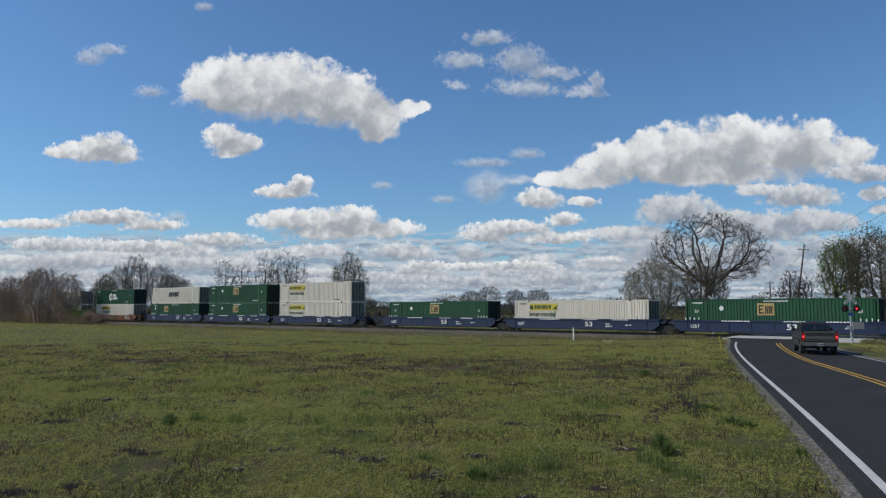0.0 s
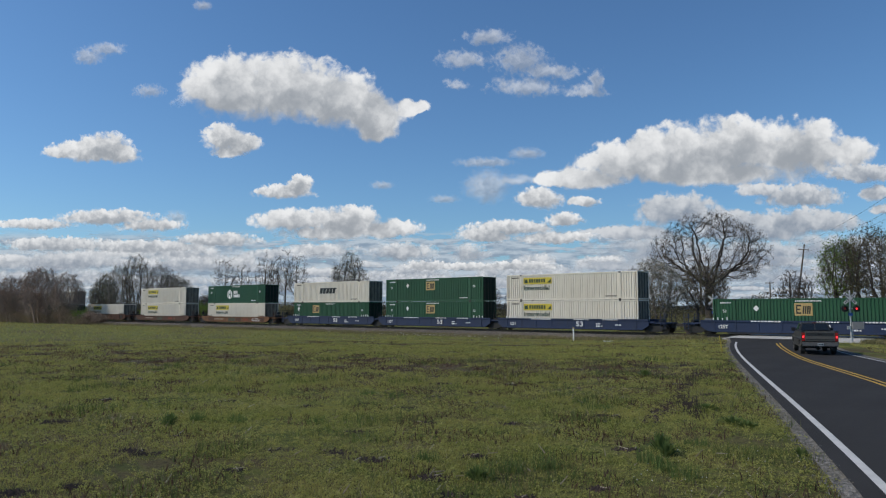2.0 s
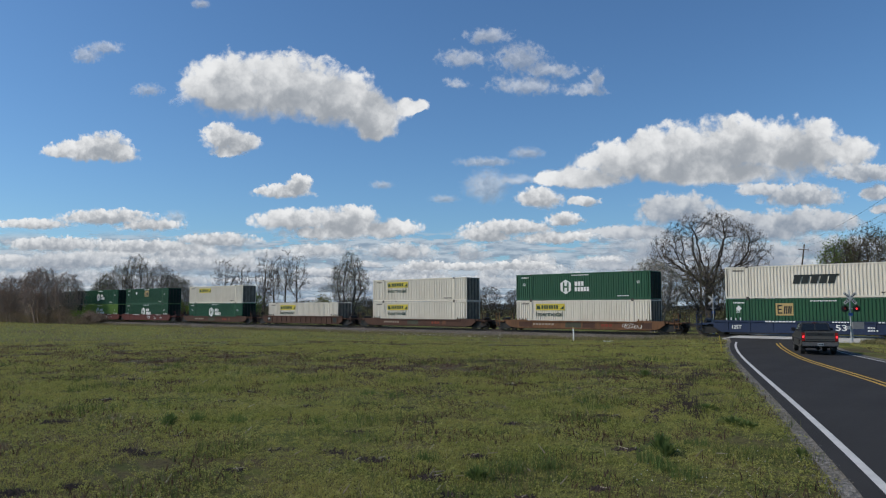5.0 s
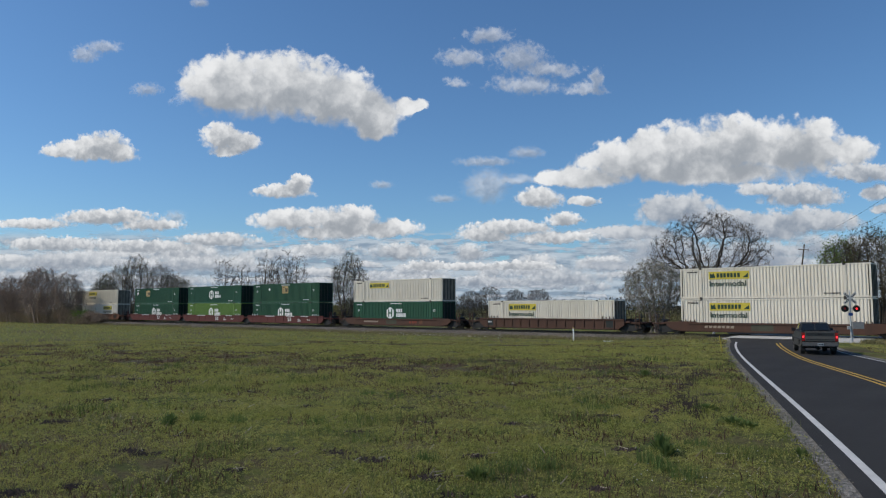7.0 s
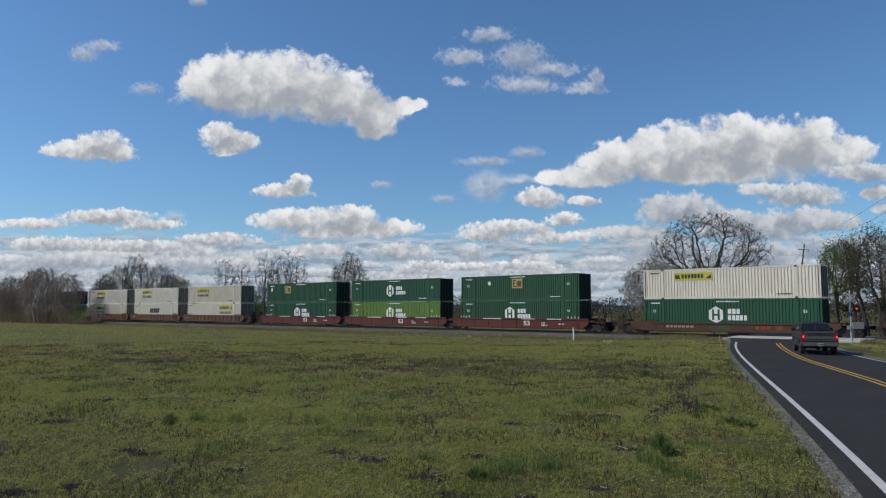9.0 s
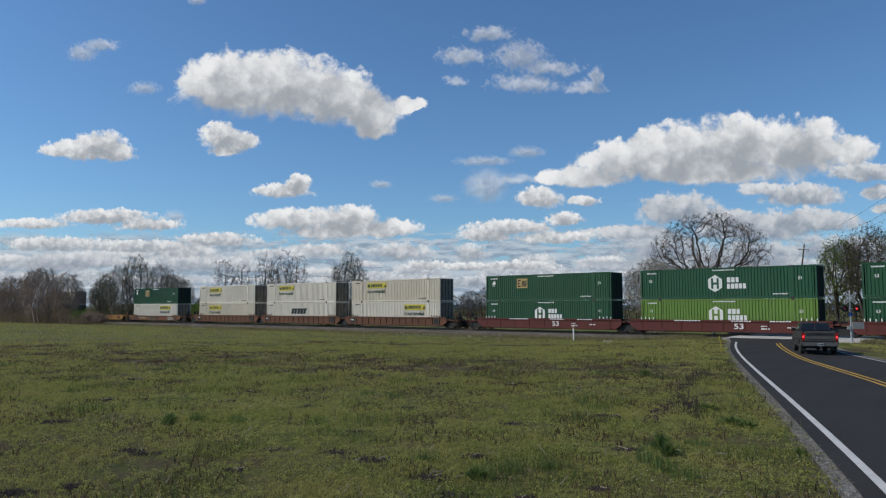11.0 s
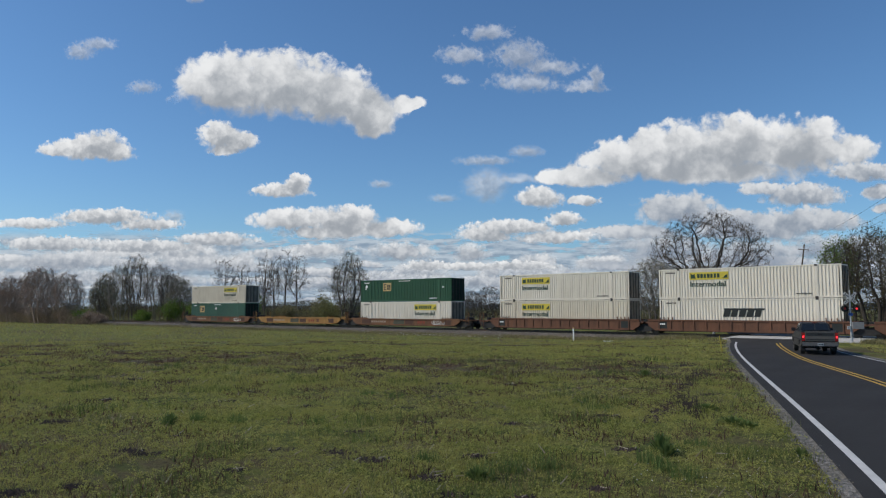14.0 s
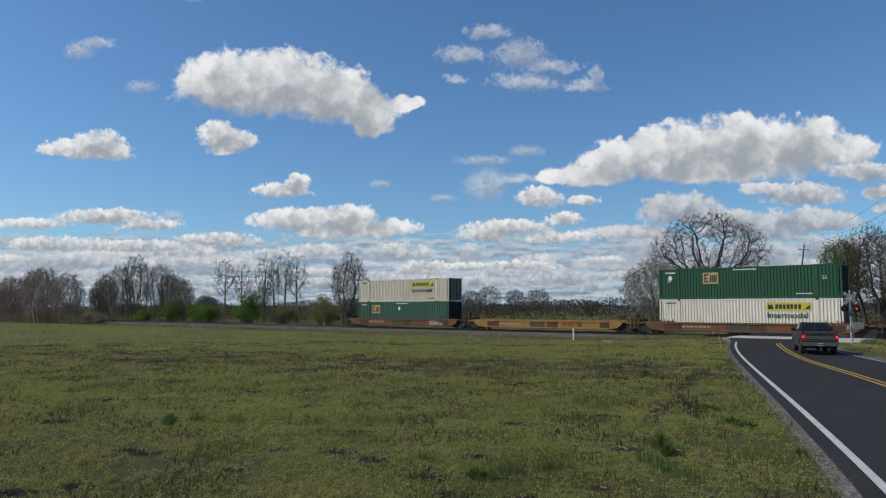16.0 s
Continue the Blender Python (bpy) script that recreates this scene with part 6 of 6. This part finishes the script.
    col = p.mix(f, (0.83 - dim, 0.84 - dim * 0.92, 0.85 - dim * 0.8), (0.33 - dim * 0.42, 0.36 - dim * 0.32, 0.40 - dim * 0.15))
    e = p.node("ShaderNodeEmission")
    p.link(col, e.inputs[0])
    e.inputs[1].default_value = 1.0
    tr = p.node("ShaderNodeBsdfTransparent")
    mx = p.node("ShaderNodeMixShader")
    p.link(alpha, mx.inputs[0])
    p.link(tr.outputs[0], mx.inputs[1])
    p.link(e.outputs[0], mx.inputs[2])
    p.link(mx.outputs[0], p.t.nodes["Material Output"].inputs[0])
    return p.m


def in_sky(x, y, depth):
    return EYE + (TURN.to_3x3() @ Vector(((x - 784) * depth / FOCAL, (441 - y) * depth / FOCAL, -depth)))


def drift(x, y):
    """How far a cloud at x, y spreads from the middle within 16 s."""
    return 5.5e-5 * (548 - y) * (x - 950), -5.5e-5 * (548 - y) ** 2


def cloud(lobes, depth, **kw):
    x0, x1 = min(a - 1.7 * c for a, b, c, d in lobes) - 25, max(a + 1.7 * c for a, b, c, d in lobes) + 25
    y0, y1 = min(b - 1.7 * d for a, b, c, d in lobes) - 25, min(max(b + 1.7 * d for a, b, c, d in lobes) + 25, 549)
    cx, cy = (x0 + x1) / 2, (y0 + y1) / 2
    unit = depth / FOCAL
    local = [((a - cx) / 100, (cy - b) / 100, c / 100, d / 100) for a, b, c, d in lobes]
    hx, hy = (x1 - x0) / 2 * unit, (y1 - y0) / 2 * unit
    form = Form().quad((-hx, -hy, 0), (hx, -hy, 0), (hx, hy, 0), (-hx, hy, 0))
    ob = solid("cloud", form, cloud_paint("cloud_vapour", local, 1 / (100 * unit), **kw), "white fair-weather cumulus cloud with a painted shaded grey base", "cloud", kind="structure")
    ob.visible_shadow = False
    dx, dy = drift(cx, cy)
    rows = []
    for t in (0, 16):
        k = (t - 8) / 16
        rows.append((t, Matrix.Translation(in_sky(cx + dx * k, cy + dy * k, depth)) @ TURN))
    CLOUDS.append((ob, rows))


def cloud_bank(depth):
    """The far layers of cloud low over the horizon."""
    p = Paint("cloud_bank_vapour", 1.0, 0, 0)
    unit = depth / FOCAL
    at = p.map((1 / (100 * unit),) * 3)
    y = p.node("ShaderNodeSeparateXYZ")
    p.link(at, y.inputs[0])
    h = y.outputs["Y"]
    flat = p.map((0.7, 4.6, 1), src=at)
    a = p.noise(1.6, 8, 0.58, flat)
    puff = p.noise(4.2, 8, 0.6, p.map((1.0, 2.6, 1), (3.1, 0.4, 0), at))
    cover = p.span(h, -0.5, 0.6, 0.74, 0.50)
    dens = p.math("ADD", p.math("MULTIPLY", a, 0.72), p.math("MULTIPLY", puff, 0.28))
    dens = p.math("ADD", dens, p.math("SUBTRACT", cover, 0.5))
    alpha = p.span(dens, 0.47, 0.545, 0, 0.97, smooth=True)
    alpha = p.math("MULTIPLY", alpha, p.span(h, 0.74, 0.5, 0, 1, smooth=True))
    a2 = p.noise(1.6, 8, 0.58, p.map((0.7, 4.6, 1), (0.02, 0.30, 0), at))
    # shifted noise gives the layers painted light and shade in their glow
    tone = p.math("ADD", p.math("SUBTRACT", a2, a), p.math("MULTIPLY", p.math("SUBTRACT", puff, 0.5), 0.7))
    col = p.mix(p.span(tone, -0.16, 0.17, 0, 1, smooth=True), (0.46, 0.54, 0.62), (0.25, 0.33, 0.43))
    e = p.node("ShaderNodeEmission")
    p.link(col, e.inputs[0])
    tr = p.node("ShaderNodeBsdfTransparent")
    mx = p.node("ShaderNodeMixShader")
    p.link(alpha, mx.inputs[0])
    p.link(tr.outputs[0], mx.inputs[1])
    p.link(e.outputs[0], mx.inputs[2])
    p.link(mx.outputs[0], p.t.nodes["Material Output"].inputs[0])
    hx, hy = 1000 * unit, 80 * unit
    form = Form().quad((-hx, -hy, 0), (hx, -hy, 0), (hx, hy, 0), (-hx, hy, 0))
    ob = solid("cloud_bank", form, p.m, "layered grey and white clouds low over the horizon", "cloud", kind="structure")
    ob.visible_shadow = False
    ob.matrix_world = Matrix.Translation(in_sky(784, 478, depth)) @ TURN


def build_clouds():
    cloud([(420, 150, 105, 62), (500, 150, 130, 58), (590, 168, 110, 52), (650, 190, 70, 40), (668, 222, 40, 22), (718, 188, 34, 15), (365, 150, 50, 38)], 3000)
    cloud([(165, 265, 85, 20), (180, 256, 45, 26), (215, 272, 30, 18), (110, 268, 40, 12)], 3030)
    cloud([(395, 240, 42, 26), (425, 250, 36, 20), (402, 266, 32, 12)], 3010)
    cloud([(150, 95, 24, 14), (180, 82, 30, 10)], 3020, wisp=True, amp=0.8)
    cloud([(258, 158, 24, 10)], 3025, wisp=True, amp=0.8)
    cloud([(352, 4, 16, 8)], 3025, wisp=True)
    cloud([(500, 338, 62, 13), (528, 325, 28, 18)], 3040)
    cloud([(520, 388, 85, 20), (610, 388, 80, 26), (685, 405, 62, 18), (590, 410, 110, 14)], 3050)
    cloud([(820, 100, 42, 14), (862, 62, 36, 14), (920, 100, 44, 24), (930, 150, 56, 16), (970, 122, 48, 12), (1035, 158, 34, 10), (1056, 140, 12, 20), (806, 146, 18, 8)], 3015, wisp=True, amp=0.95)
    cloud([(1120, 285, 100, 38), (1200, 265, 95, 50), (1310, 255, 115, 54), (1420, 260, 100, 50), (1500, 265, 55, 32), (1040, 312, 90, 20), (1240, 302, 180, 26)], 3005)
    cloud([(1530, 305, 80, 18), (1420, 345, 80, 22), (1350, 335, 50, 13), (1550, 340, 26, 16), (1560, 370, 20, 10)], 3035, dim=0.14)
    cloud([(862, 328, 34, 26), (905, 318, 40, 9)], 3045, wisp=True)
    cloud([(955, 350, 46, 20), (1035, 355, 30, 11)], 3055)
    cloud([(932, 270, 28, 9)], 3060, wisp=True)
    cloud([(858, 286, 46, 8)], 3062, wisp=True)
    cloud([(675, 327, 19, 7)], 3064, wisp=True)
    cloud([(785, 352, 22, 7)], 3066, wisp=True)
    cloud([(185, 384, 95, 15), (60, 396, 75, 10), (265, 398, 70, 12)], 3080)
    cloud([(310, 384, 18, 10)], 3082, wisp=True)
    cloud([(385, 424, 80, 13), (100, 432, 110, 14), (250, 436, 130, 12)], 3090, dim=0.04)
    cloud([(905, 402, 85, 14), (860, 414, 58, 16), (1000, 388, 36, 14), (985, 420, 80, 12)], 3085)
    cloud([(1200, 370, 80, 30), (1290, 390, 80, 22), (1430, 392, 110, 24), (1330, 405, 140, 22), (1120, 410, 90, 14)], 3095, dim=0.2)
    cloud([(755, 470, 46, 10), (830, 472, 60, 8), (920, 470, 70, 9)], 3100)
    cloud([(1170, 440, 120, 26), (1330, 450, 140, 28), (1480, 440, 130, 26), (1250, 480, 170, 20), (1440, 490, 160, 20), (1090, 470, 80, 14)], 3104, dim=0.26, soft=0.24)
    cloud([(120, 462, 150, 18), (320, 468, 150, 16), (480, 452, 80, 12), (40, 490, 120, 14), (250, 496, 170, 14)], 3106, dim=0.15, soft=0.24)
    cloud([(700, 495, 110, 12), (850, 500, 120, 14), (990, 492, 110, 14), (560, 500, 90, 12)], 3108, dim=0.17, soft=0.24)
    rng = random.Random(17)
    for k, (y, ry, step, dim) in enumerate(((452, 13, 130, 0.10), (474, 11, 120, 0.16), (494, 9, 105, 0.20), (512, 7, 92, 0.24), (528, 5, 80, 0.26))):
        x = -40 + rng.uniform(0, 60)
        while x < 1600:
            lobes = []
            for i in range(7):
                lobes.append((x, y + rng.uniform(-0.9, 0.9) * ry, step * rng.uniform(0.22, 0.80), ry * rng.uniform(0.5, 1.5)))
                x += step * rng.uniform(0.6, 1.15)
            cloud(lobes, 3110 + 12 * k, dim=dim, soft=0.2)
    cloud_bank(3200)


build_clouds()


def motions():
    for ob, rows in TRAIN:
        walk(ob, rows)
    for ob, rows in CLOUDS:
        walk(ob, rows)


motions()
